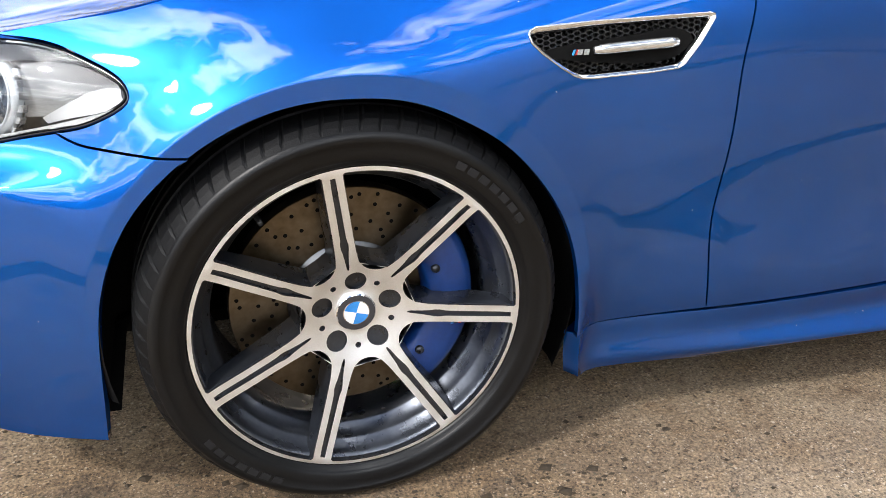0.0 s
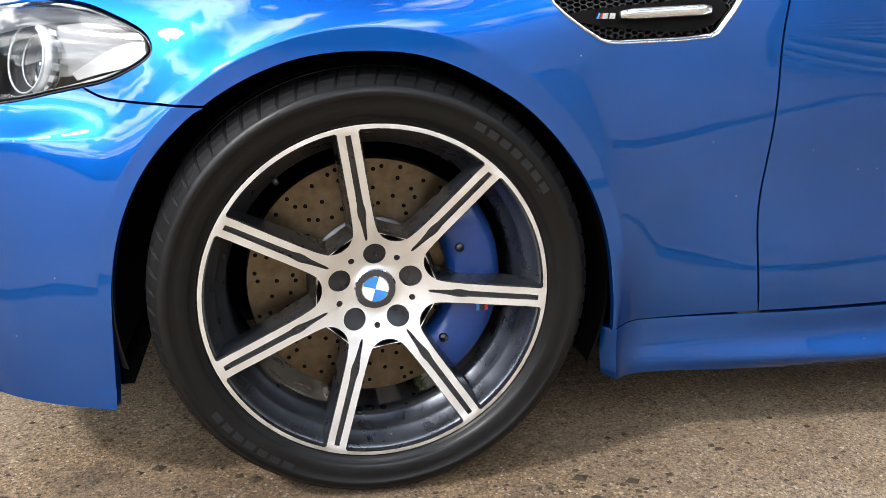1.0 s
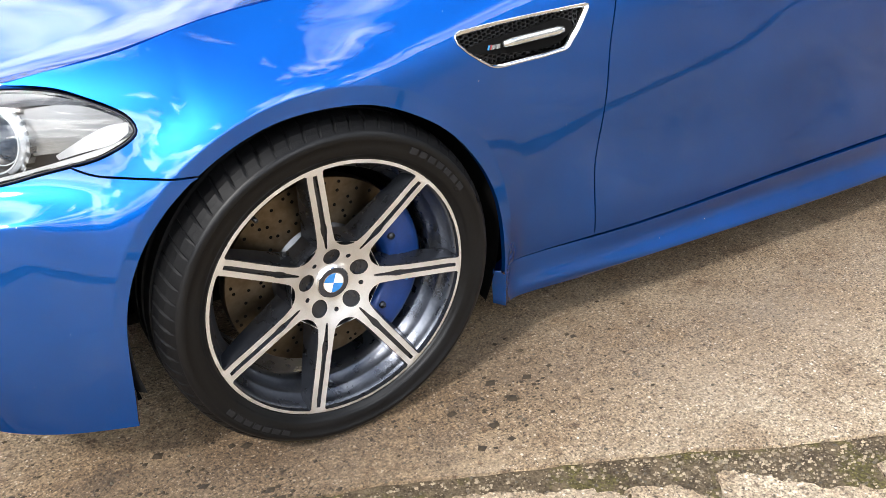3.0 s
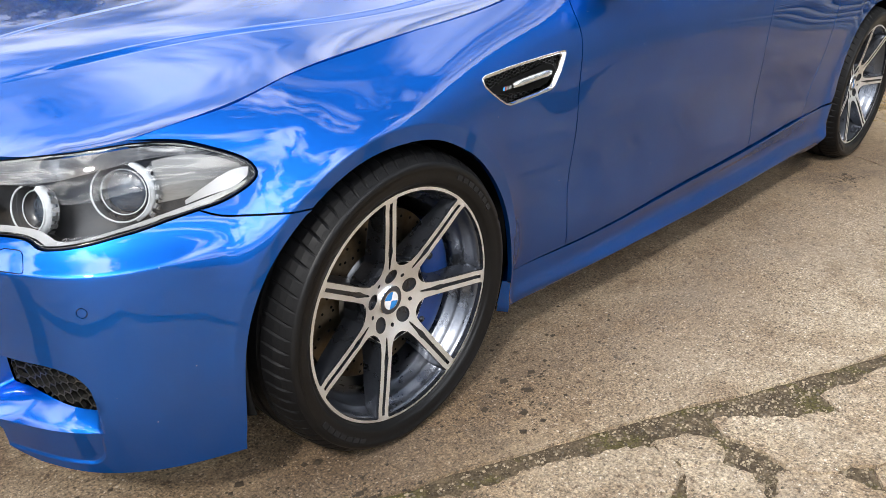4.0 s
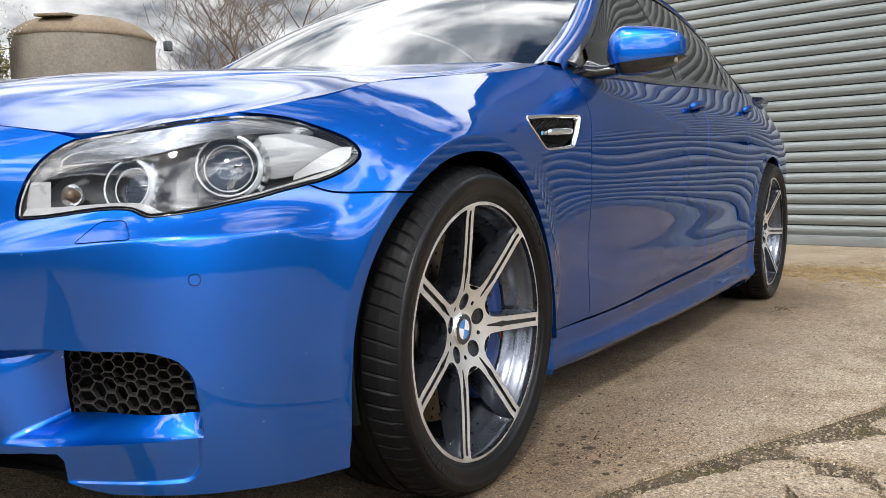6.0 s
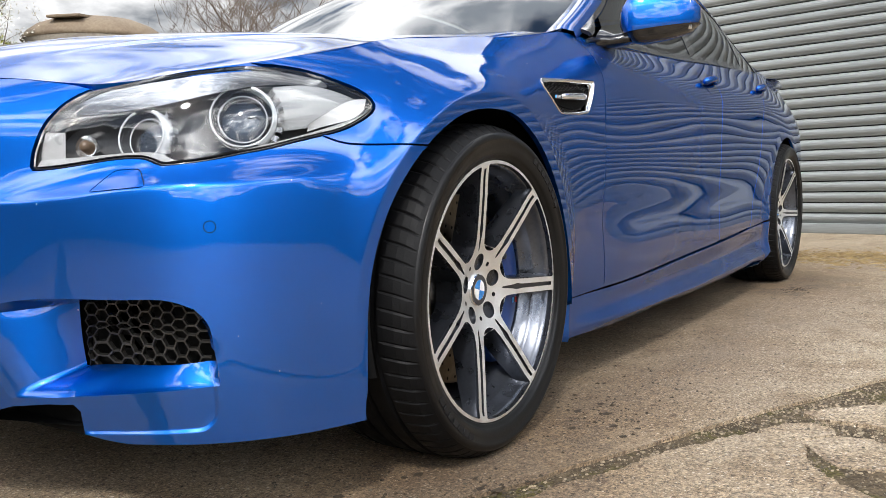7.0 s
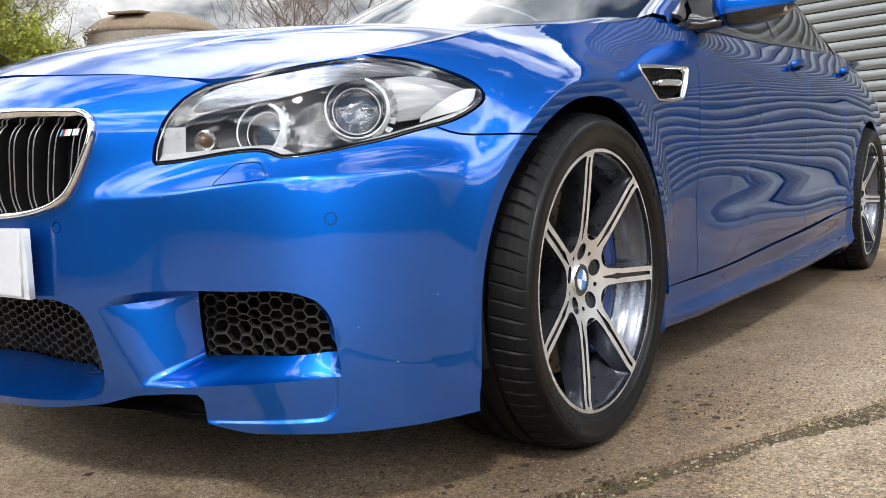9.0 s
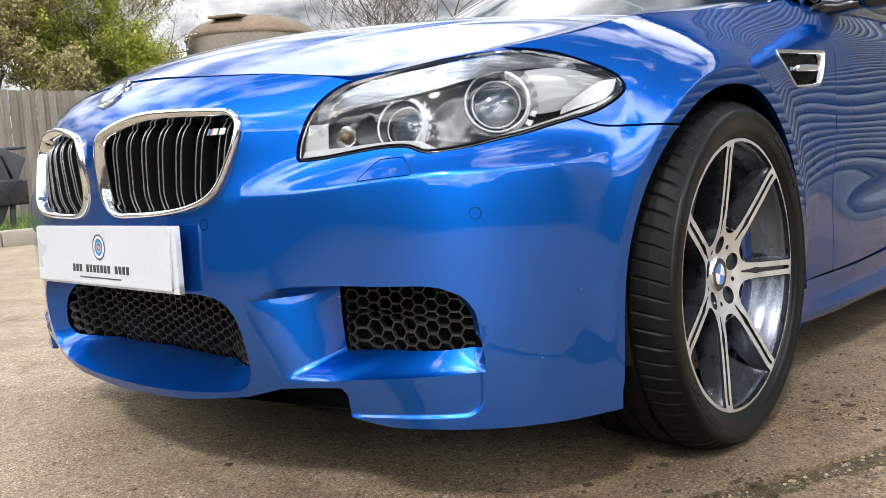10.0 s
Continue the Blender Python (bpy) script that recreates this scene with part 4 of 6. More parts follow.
crease_x = np.linspace(-.62, .58, 60)
CREASES = [np.c_[crease_x, hand * (OUTER_CREASE(crease_x) + d)] for hand in (1, -1) for d in (-.020, -.013, -.006, .001, .008)] + [np.c_[crease_x, 0 * crease_x + hand * d] for hand in (1, -1) for d in (.216, .222, .229, .236)]
lead_xw = np.array([(p[0], -p[1]) for p in skin(*np.array(smooth_line(LEAD, 20)).T)])
top_xw = np.array([(p[0], -p[1]) for p in skin(*np.array(smooth_line(LAMP_TOP[6:], 16)).T)])
line_xw = np.array([(p[0], -p[1]) for p in skin(*np.array(smooth_line(HOODLINE, 40)).T)])
rear_xw = smooth_line([line_xw[-1], (.66, .74), (.64, .60), (.62, .3), (.61, 0)], 20)
hood_half = np.vstack([lead_xw, top_xw[1:], line_xw[1:], rear_xw[1:]])
hood_line = np.vstack([hood_half, hood_half[1:-1][::-1] * (1, -1)])
hood_out = 1.0 if facing(hood_surf, np.array([0.]), np.array([0.]))[0, 2] > 0 else -1.0
part("hood", sheet(hood_surf, dense(inset(hood_line, .0025), .025), step=.03, back=.016, outward=hood_out, lines=CREASES).mesh("hood", PAINT), car)

# fenders, doors, quarters
VENT = dense(np.array([(1.745, .783), (1.749, .790), (1.761, .794), (1.854, .8005), (1.950, .805), (2.056, .810), (2.066, .808), (2.067, .800), (2.043, .761), (2.019, .729), (2.008, .723), (1.957, .718), (1.856, .714), (1.836, .715), (1.821, .720), (1.795, .735), (1.766, .755), (1.749, .771)]), .012)
DOOR_GAP = [(2.170, .950), (2.143, .90), (2.140, .84), (2.130, .745), (2.132, .65), (2.132, .55), (2.129, .45), (2.137, .379), (2.160, .256)]
fender_line = np.array(list(smooth_line(HOODLINE, 40)) + list(smooth_line(DOOR_GAP, 30)) + [(2.0, .251), (1.92, .250)]
                       + FRONT_ARCH[ARCH_CUT:][::-1] + list(smooth_line([LAMP_TIP[-1]] + SEAM, 14)[::-1]) + list(smooth_line(LAMP_TIP[::-1], 40))[1:])
both_sides("front_fender", sheet(skin, dense(inset(fender_line, .0018), .02), [VENT], .018, .012, OUT, lines=FOLDS + BANDS), PAINT, car)

BELT = [(2.19, .942), (2.411, .943), (2.731, .956), (3.064, .972), (3.31, .987), (3.545, .999), (3.82, 1.010), (4.10, 1.015)]
MID_GAP = [(3.31, .987), (3.29, .90), (3.268, .78), (3.265, .65), (3.28, .50), (3.29, .40), (3.30, .295)]
TAIL_GAP = [(4.10, 1.015), (4.02, .92), (3.95, .83), (3.91, .74), (3.885, .62), (3.862, .52), (3.83, .45), (3.81, .40), (3.80, .305)]
sill_run = lambda a, b, n=12: [(run_of(x), float(SILL(x)) + .002) for x in np.linspace(a, b, n)]
door = np.array(list(smooth_line(BELT[:5], 30)) + list(smooth_line(MID_GAP, 30))[1:] + sill_run(1.78, .72) + list(smooth_line(DOOR_GAP, 30)[::-1]))
front_doors = both_sides("front_door", sheet(skin, dense(inset(door, .0018), .03), step=.03, outward=OUT), PAINT, car)
door = np.array(list(smooth_line(BELT[4:], 30)) + list(smooth_line(TAIL_GAP, 40))[1:] + sill_run(2.28, 1.85) + list(smooth_line(MID_GAP, 30)[::-1])[:-1])
rear_doors = both_sides("rear_door", sheet(skin, dense(inset(door, .0018), .03), step=.03, outward=OUT), PAINT, car)
REAR_ARCH = arch(*ARCHES[1], 0.3725, 176, 4, 50)
quarter = np.array([BELT[-1]] + list(smooth_line([(4.10, 1.015), (4.4, 1.03), (4.8, 1.04), (5.2, 1.03), (5.5, 1.01), (5.9, 1.0), (6.2, 1.0)], 30))[1:] + [(6.2, .30), (5.7, .25), (5.2, .22), (run_of(3.36), .20), (run_of(3.35), .30)]
                   + REAR_ARCH[::-1] + [(run_of(2.578), .33), (run_of(2.57), .328)] + list(smooth_line(TAIL_GAP, 40)[::-1])[:-1])
both_sides("rear_quarter", sheet(skin, dense(inset(quarter, .0018), .03), step=.035, outward=OUT), PAINT, car)


SKIRT_LIFT = Spline([-.2, 0, .09, .20, .30, .42, .56, .80, 1, 1.1], [-.06, -.024, -.002, .014, .012, .002, -.006, -.002, .004, .002])


def skirt_surf(s, u):
    """The side skirt: u runs from its hem (0) to the door's edge (1)."""
    x = LINE(s)[..., 0]
    top = SILL(x)
    z = np.interp(x, [.4, 1.4, 2.5], [.150, .124, .128]) * (1 - u) + top * u
    n = np.array((0.0, -1.0, 0.0))
    lift = SKIRT_LIFT(u)
    lift = lift * np.interp(x, [.38, .62, 1.15], [.05, .25, 1.1]) * np.interp(x, [2.2, 2.55], [1, .5])
    tuck = np.interp(x, [.38, .6, 1.6, 2.2, 2.5], [-.003, -.001, .006, .006, .0]) * np.interp(u, [0, .5, .9], [.3, 1, .6])
    p = skin(s, top) + n * np.asarray(lift + tuck)[..., None]
    p[..., 2] = z
    return p


skirt = np.array([(run_of(.404), .985), (run_of(.408), .5), (run_of(.412), .15), (run_of(.416), .0), (run_of(1.4), .0), (run_of(2.48), .0), (run_of(2.57), .3), (run_of(2.575), .985)])
both_sides("side_skirt", sheet(skirt_surf, dense(skirt, .025), step=.026, outward=OUT, back=.03), PAINT, car)

# vent in the fender
both_sides("vent_frame", band([on_skin(inset(VENT, d), h) for d, h in ((-.0005, -.006), (.0, .0012), (.0010, .0026), (.0026, .0024), (.0060, -.0020), (.0070, -.0030), (.0078, -.010), (.0088, -.03))]), CHROME, car, "bevelled chrome vent frame", False)
vent_depth = lambda s: .020 + 0 * s
both_sides("vent_mesh", honeycomb(inset(VENT, .008), vent_depth, .014, .0085, .0018, .006), BLACK, car, "", False, False)
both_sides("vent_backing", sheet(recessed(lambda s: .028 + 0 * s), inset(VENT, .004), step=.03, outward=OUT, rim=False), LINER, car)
bar_s = np.linspace(1.856, 2.003, 12)
bar_p = on_skin(np.c_[bar_s, .7575 + (bar_s - 1.856) * .055], -.003)
both_sides("vent_bar", tube(bar_p, [.0055, .0075] + [.0085] * 9 + [.0065], 10), SILVER, car, "satin metal bar", False)
fin = np.array([(1.775, .758), (1.86, .772), (1.95, .781), (2.025, .780), (2.035, .772), (2.016, .745), (1.99, .735), (1.93, .732)])
both_sides("vent_fin", sheet(recessed(lambda s: .012 + 0 * s), rounded(fin, 40), step=.02, outward=OUT), LINER, car)
part("vent_badge", sport_badge(1.815, .7515, .0165, -.006).mesh("vent_badge", BADGE, False, False), car, "small badge with colour stripes and silver blocks")

# headlamps
BROW = mat("brow_silver_sheen", (0.56, 0.57, 0.59), 0.22, 0.8, 0.3, (0.30, 0.31, 0.33), 9, 70, stretch=(1, 1, 9))
LAMP = np.array(list(smooth_line(LAMP_TOP, 50)) + list(smooth_line(LAMP_TIP, 40)) + list(smooth_line(LAMP_LOW, 50)))
lens_line = inset(LAMP, .0055)
lamp_depth = lambda s: np.interp(s, [.5, .6, .9, 1.05, 1.17], [.050, .075, .080, .050, .018])
lamps = both_sides("headlamp", band([on_skin(inset(LAMP, d), h) for d, h in ((.001, -.020), (.001, -.004), (.0062, -.004), (.0062, -.014))]), GLOSSBLACK, car, "swept headlamp with clear lens and twin ring lamps", False)


def in_lamp(name, shape, m, label="", normals=False, smooth=True):
    part(name, shape.mesh(name, m, smooth, normals), lamps[0], label)
    part(name, shape.mirrored().mesh(name, m, smooth, normals), lamps[1], label)


PALE = mat("pale_reflector", (0.57, 0.58, 0.59), 0.32, 0.15, 0.2, (0.47, 0.48, 0.49), 18, 120)
lens_low = np.array(LAMP_LOW[::-1] + LAMP_TIP[::-1][:6])
lens_top = np.array(LAMP_TOP[1:] + LAMP_TIP[:5])


def lens_surf(s, z):
    """The lens: the skin with a gentle bulge between its upper and lower edge."""
    s, z = np.broadcast_arrays(np.asarray(s, float), np.asarray(z, float))
    lo, hi = np.interp(s, lens_low[:, 0], lens_low[:, 1]), np.interp(s, np.maximum.accumulate(lens_top[:, 0] + 1e-6 * np.arange(len(lens_top))), lens_top[:, 1])
    u = np.clip((z - lo) / np.maximum(hi - lo, .02), 0, 1)
    e = ease((s - .515) / .08) * ease((1.165 - s) / .15)
    return skin(s, z) + facing(skin, s, z) * OUT * (.013 * 4 * u * (1 - u) * e)[..., None]


in_lamp("lens", sheet(lens_surf, lens_line, step=.012, back=.004, outward=OUT, lift=.0005), CLEAR, "clear lens", True)
for ob in lamps:
    for c in ob.children:
        c.visible_shadow = False
bowl = inset(lens_line, .004)
in_lamp("bezel", merge(duct(inset(LAMP, .005), bowl, lamp_depth), sheet(recessed(lamp_depth), bowl, step=.02, outward=OUT, rim=False)), LAMPGREY, "", False)


def strip(low, high, depth, n=40, lean=.006):
    """A ribbon on the recessed skin between two lines of run and height, leaning down (or up, below zero)."""
    a, b = smooth_line(low, n), smooth_line(high, n)
    rows = []
    for u in (0, .5, 1):
        q = a * (1 - u) + b * u
        rows.append(recessed(lambda s: depth + lean * math.cos(u * math.pi) + 0 * s)(q[:, 0], q[:, 1]))
    return loft(rows)


in_lamp("lower_strip", strip(sz((.515, .614), (.60, .618), (.70, .625), (.728, .622), (.75, .614), (.81, .617), (.90, .629), (1.0, .646), (1.10, .671), (1.14, .688)),
                             sz((.515, .627), (.60, .631), (.70, .636), (.735, .632), (.76, .624), (.81, .624), (.90, .636), (1.0, .653), (1.10, .679), (1.146, .695)), .0125, lean=-.005), PALE, "pale strip along the lens")
in_lamp("tip_wedge", strip(sz((1.03, .662), (1.08, .675), (1.13, .690), (1.148, .702)), sz((1.03, .670), (1.08, .697), (1.13, .715), (1.152, .716)), .008, 16), WHITE)
# real silver brow, widened and streaked to paint in the sky's reflection
in_lamp("brow", strip(sz((.540, .672), (.60, .694), (.70, .709), (.80, .722), (.90, .736), (1.0, .748), (1.09, .745)), sz((.545, .690), (.60, .724), (.70, .744), (.80, .753), (.90, .760), (1.0, .763), (1.09, .748)), .012), BROW, "silver upper strip with the sky's reflection painted in")
TIPGREY = mat("tip_silver", (0.34, 0.34, 0.335), 0.34, 0.6, 0.2, (0.25, 0.25, 0.245), 20, stretch=(1, 1, 6))
in_lamp("tip_panel", strip(sz((.985, .668), (1.04, .674), (1.09, .688), (1.135, .704)), sz((.985, .742), (1.04, .748), (1.09, .743), (1.140, .724)), .024, 16), TIPGREY, "satin grey panel in the lamp tip")
# dark strip added to paint the shaded gap under the hood edge
in_lamp("upper_seal", strip(sz((.585, .716), (.64, .730), (.73, .743), (.83, .752), (.93, .759), (1.0, .760), (1.06, .757)), sz((.590, .729), (.64, .740), (.73, .754), (.83, .762), (.93, .769), (1.0, .768), (1.06, .760)), .008), LINER, "near-black strip painting the gap shade above the lamp")
in_lamp("corner_reflector", strip(sz((.519, .624), (.562, .626)), sz((.522, .667), (.565, .667)), .012, 6), PALE, "pale corner reflector")


def in_depth(s, z, d):
    q = np.array([s]), np.array([z])
    n = facing(skin, *q)[0] * OUT
    return Vector(skin(*q)[0] - n * d), Vector(n)


RINGLIGHT = mat("ring_light_plastic", (0.66, 0.69, 0.72), 0.18, 0.0, 0.6)
GLASSY = mat("projector_glass", (0.060, 0.075, 0.100), 0.05, 0.0, 1.0, (0.030, 0.038, 0.052), 40, stretch=(1, 1, 4))


def ring_lamp(s, z, r, depth):
    """A clear hoop with pale edges round a dark lens, frosted on one side, with a ribbed collar."""
    c, n = in_depth(s, z, depth)
    n = (n + Vector((-.35, .10, 0))).normalized()
    right = Vector((0, 0, 1)).cross(n).normalized()
    up = n.cross(right)
    at = lambda rad, a, h: tuple(c + (right * math.cos(a) + up * math.sin(a)) * rad + n * h)
    circle = lambda rad, h, k=40: [at(rad, 2 * math.pi * i / k, h) for i in range(k)] + [at(rad, 0, h)]
    in_lamp("reflector", loft([circle(r * .98, -.012), circle(r * .86, -.018), circle(r * .72, -.024), circle(r * .56, -.026)]), LAMPDARK)
    in_lamp("lamp_lens", loft([circle(max(r * .76 * math.cos(q), 1e-4), -.024 + r * .26 * math.sin(q)) for q in np.linspace(0, math.pi / 2, 9)]), GLASSY, "projector lens")
    in_lamp("inner_ring", tube([at(r * .78, q, -.002) for q in np.radians(np.linspace(0, 360, 48))], .0011, 6), RINGLIGHT)
    in_lamp("clear_hoop", loft([circle(r * .99, .014), circle(r * .97, -.016)]), CLEAR)
    in_lamp("light_ring", tube([at(r, q, .014) for q in np.radians(np.linspace(112, 428, 52))], .0017, 8), RINGLIGHT, "pale ring light")
    in_lamp("rear_ring", tube([at(r * .96, q, -.016) for q in np.radians(np.linspace(100, 440, 52))], .0014, 6), RINGLIGHT)
    span = np.radians(np.linspace(-62, 72, 30))
    in_lamp("frosted_band", loft([[at(r * 1.00, q, .013) for q in span], [at(r * 1.10, q, .010) for q in span], [at(r * 1.13, q, -.004) for q in span], [at(r * .99, q, -.010) for q in span]]), RINGLIGHT)
    for k in range(6):
        q = radians(-40 + 15 * k)
        q2 = q + radians(9)
        in_lamp("collar_rib", loft([[at(r * 1.14, q, .006), at(r * 1.14, q2, .006)], [at(r * 1.34, q, .010), at(r * 1.34, q2, .010)], [at(r * 1.36, q, -.004), at(r * 1.36, q2, -.004)]]), SILVER, "", False, False)
    in_lamp("bright_blade", tube([at(r * .18, .6, -.008), at(r * .42, .35, -.012), at(r * .55, .1, -.016)], .0016, 6), SILVER)


ring_lamp(.690, .664, .042, .036)
ring_lamp(.920, .692, .051, .040)
c, n = in_depth(.585, .652, .035)
in_lamp("indicator_bulb", lathe([(.0, -.011), (.006, -.010), (.010, -.004), (.011, .01)], 20).moved(Matrix.Translation(c) @ n.to_track_quat("-Y", "Z").to_matrix().to_4x4()), AMBER)
c, n = in_depth(.585, .652, .048)
in_lamp("indicator_cup", lathe([(.019, -.012), (.017, .0), (.010, .010), (.0, .012)], 24).moved(Matrix.Translation(c) @ n.to_track_quat("-Y", "Z").to_matrix().to_4x4()), SILVER)

# greenhouse
belt = Spline([.66, .90, 1.226, 1.57, 2.06, 2.5, 3.0, 3.4], [(.842, .938), (.842, .942), (.824, .955), (.812, .970), (.800, .997), (.788, 1.014), (.745, 1.035), (.70, 1.045)])
rail = Spline([.66, .975, 1.25, 1.5, 1.9, 2.4, 2.8, 3.15, 3.4], [(.815, .950), (.765, 1.105), (.690, 1.255), (.630, 1.350), (.600, 1.392), (.595, 1.370), (.615, 1.280), (.65, 1.14), (.69, 1.065)])


def flank(x, u):
    """Side glass between the belt (0) and the roof rail (1)."""
    x, u = np.broadcast_arrays(np.asarray(x, float), np.asarray(u, float))
    a, b = belt(x), rail(x)
    q = a * (1 - u[..., None]) + b * u[..., None]
    w = q[..., 0] + .012 * np.sin(np.clip(u, 0, 1) * math.pi)
    return np.stack([x, -w, q[..., 1]], -1)


fl_out = 1.0 if facing(flank, np.array([1.6]), np.array([.5]))[0, 1] < 0 else -1.0


def strip_of(surf, xs, lo, hi, k=4):
    return loft([surf(xs, lo + (hi - lo) * j / k) for j in range(k + 1)])


xs = np.linspace(.74, 3.28, 70)
both_sides("window_glass", sheet(flank, dense(np.array([(.765, .06), (1.76, .04), (1.76, .93), (1.45, .93), (1.1, .90), (.85, .80)]), .05), step=.08, back=.004, outward=fl_out), TINTED, car, "dark side window")
both_sides("rear_window_glass", sheet(flank, dense(np.array([(1.84, .04), (2.62, .04), (2.74, .90), (2.4, .93), (1.84, .93)]), .05), step=.08, back=.004, outward=fl_out), TINTED, car, "dark side window")
both_sides("quarter_glass", sheet(flank, dense(np.array([(2.68, .05), (3.06, .08), (2.98, .55), (2.80, .88)]), .05), step=.08, back=.004, outward=fl_out), TINTED, car, "dark side window")
both_sides("belt_trim", sheet(flank, dense(np.array([(.70, -.01), (2.92, -.01), (2.90, .06), (.80, .05), (.72, .2)]), .05), step=.06, back=.012, outward=fl_out, lift=.004), TRIM, car)
both_sides("window_frame", sheet(flank, dense(np.array([(.715, .25), (.80, .80), (1.1, .92), (1.45, .955), (2.4, .955), (2.78, .92), (3.0, .6), (3.10, .08), (3.20, .08), (3.10, .6), (2.86, 1.0), (2.4, 1.0), (1.45, 1.0), (1.0, 1.0), (.70, .9)]), .04), step=.05, back=.01, outward=fl_out, lift=.003), TRIM, car)
both_sides("door_pillar", sheet(flank, dense(np.array([(1.755, .03), (1.845, .03), (1.845, .95), (1.755, .95)]), .05), step=.06, back=.01, outward=fl_out, lift=.002), GLOSSBLACK, car)
both_sides("window_post", sheet(flank, dense(np.array([(2.615, .03), (2.69, .03), (2.81, .93), (2.735, .93)]), .05), step=.06, back=.01, outward=fl_out, lift=.002), GLOSSBLACK, car)

ROOF_PINS = [(x, w, z + .012) for x, (w, z) in ((q, rail(q)) for q in (1.25, 1.5, 1.9, 2.4, 2.8))] + [(1.38, 0, 1.412), (1.7, 0, 1.448), (2.1, 0, 1.452), (2.5, 0, 1.428), (2.85, 0, 1.36), (1.4, .4, 1.385), (2.0, .4, 1.43), (2.7, .4, 1.36)]
roof_height = plate_spline(ROOF_PINS)
roof_surf = lambda x, w: np.stack([x, -np.asarray(w, float), roof_height(x, w)], -1)
roof_half = np.array([(1.38, 0), (1.40, .25), (1.46, .50), (1.50, .60)] + [(x, rail(x)[0] + .004) for x in np.linspace(1.55, 2.7, 14)] + [(2.78, .45), (2.82, .2), (2.83, 0)])
part("roof", sheet(roof_surf, dense(np.vstack([roof_half, roof_half[1:-1][::-1] * (1, -1)]), .04), step=.05, back=.02, outward=hood_out).mesh("roof", PAINT), car)

pillar = []
for x in np.linspace(.64, 1.55, 30):
    w, z = rail(x)
    pillar.append([(x + .02, -w - .006, z - .006), (x + .005, -w - .004, z + .014), (x - .022, -w + .020, z + .022), (x - .05, -w + .055, z + .010), (x - .05, -w + .055, z - .02)])
both_sides("windscreen_pillar", loft(pillar, flip=True), PAINT, car, normals=False)
pillar = []
for x in np.linspace(2.55, 3.42, 24):
    w, z = rail(x)
    pillar.append([(x, -w - .004, z - .02), (x, -w, z + .014), (x + .03, -w + .05, z + .03), (x + .08, -w + .16, z + .03)])
both_sides("rear_pillar", loft(pillar, flip=True), PAINT, car, normals=False)

glass = []
for u in np.linspace(0, 1, 16):
    row = []
    for v in np.linspace(-1, 1, 25):
        x0, x1 = .60 + .10 * v * v, 1.385 + .10 * v * v
        w0, w1 = .775 * v, .60 * v
        z0, z1 = 1.0 - .05 * v * v, 1.415 - .045 * v * v
        x, w, z = x0 + (x1 - x0) * u, w0 + (w1 - w0) * u, z0 + (z1 - z0) * u
        row.append((x - .03 * math.sin(u * math.pi), -w, z + .035 * math.sin(u * math.pi)))
    glass.append(row)
part("windscreen", loft(glass).mesh("windscreen", SCREEN, normals=False), car, "sloping clear windscreen")
part("cowl", loft([[(.56 + .10 * v * v, -.80 * v, .965 - .05 * v * v) for v in np.linspace(-1, 1, 21)], [(.64 + .10 * v * v, -.79 * v, .990 - .05 * v * v) for v in np.linspace(-1, 1, 21)]], flip=True).mesh("cowl", BLACK, normals=False), car)
glass = []
for u in np.linspace(0, 1, 8):
    glass.append([(2.80 + .50 * u + .03 * v * v, -(.52 + .12 * u) * v, 1.375 - .30 * u - .03 * v * v) for v in np.linspace(-1, 1, 15)])
part("rear_screen", loft(glass).mesh("rear_screen", SCREEN, normals=False), car)
boot = []
for x in np.linspace(3.25, 4.02, 12):
    e = LINE(run_of(x) if x < 3.6 else np.interp(x, LINE(np.linspace(5.1, 6.1, 200))[:, 0], np.linspace(5.1, 6.1, 200)))[1] - .10
    boot.append([(x, -e * v, 1.03 + .05 * (1 - v * v) - (x - 3.25) * .03) for v in np.linspace(-1, 1, 15)])
part("boot_lid", loft(boot).mesh("boot_lid", PAINT, normals=False), car)
part("cabin", merge(block((.75, -.70, .55), (1.05, .70, .93), .03), block((1.0, -.78, .25), (3.2, .78, .45), .02), block((1.65, -.66, .45), (1.80, -.14, 1.08), .05), block((1.65, .14, .45), (1.80, .66, 1.08), .05), block((2.62, -.66, .45), (2.85, .66, 1.02), .05)).mesh("cabin", CABIN, True, False), car, "dark seats and dashboard")

# door mirrors
def mirror_shell():
    rows = []
    for u in np.linspace(0, 1, 17):
        w = .888 + .198 * u
        top = 1.070 - .008 * u - .020 * u ** 4
        low = .926 + .018 * u + .030 * u ** 4
        front = .768 + .070 * u + .05 * u ** 3
        deep = .138 - .045 * u - .05 * u ** 6
        grow = math.sin(min(1, .25 + u * 3) * math.pi / 2) * math.sqrt(max(0.0, 1 - max(0, u - .86) ** 2 / .14 ** 2 * .8))
        zc, hz = (top + low) / 2, (top - low) / 2 * grow
        xc, hx = front + deep / 2, deep / 2 * grow
        row = []
        for a in np.linspace(0, 2 * math.pi, 29):
            c, s = math.cos(a), math.sin(a)
            row.append((xc + hx * math.copysign(abs(c) ** .62, c), -w, zc + hz * math.copysign(abs(s) ** .68, s)))
        rows.append(row)
    first, last = rows[0], rows[-1]
    mid = lambda r: [tuple(np.mean(np.array(r), 0))] * len(r)
    return loft([mid(first)] + rows + [mid(last)], flip=True)


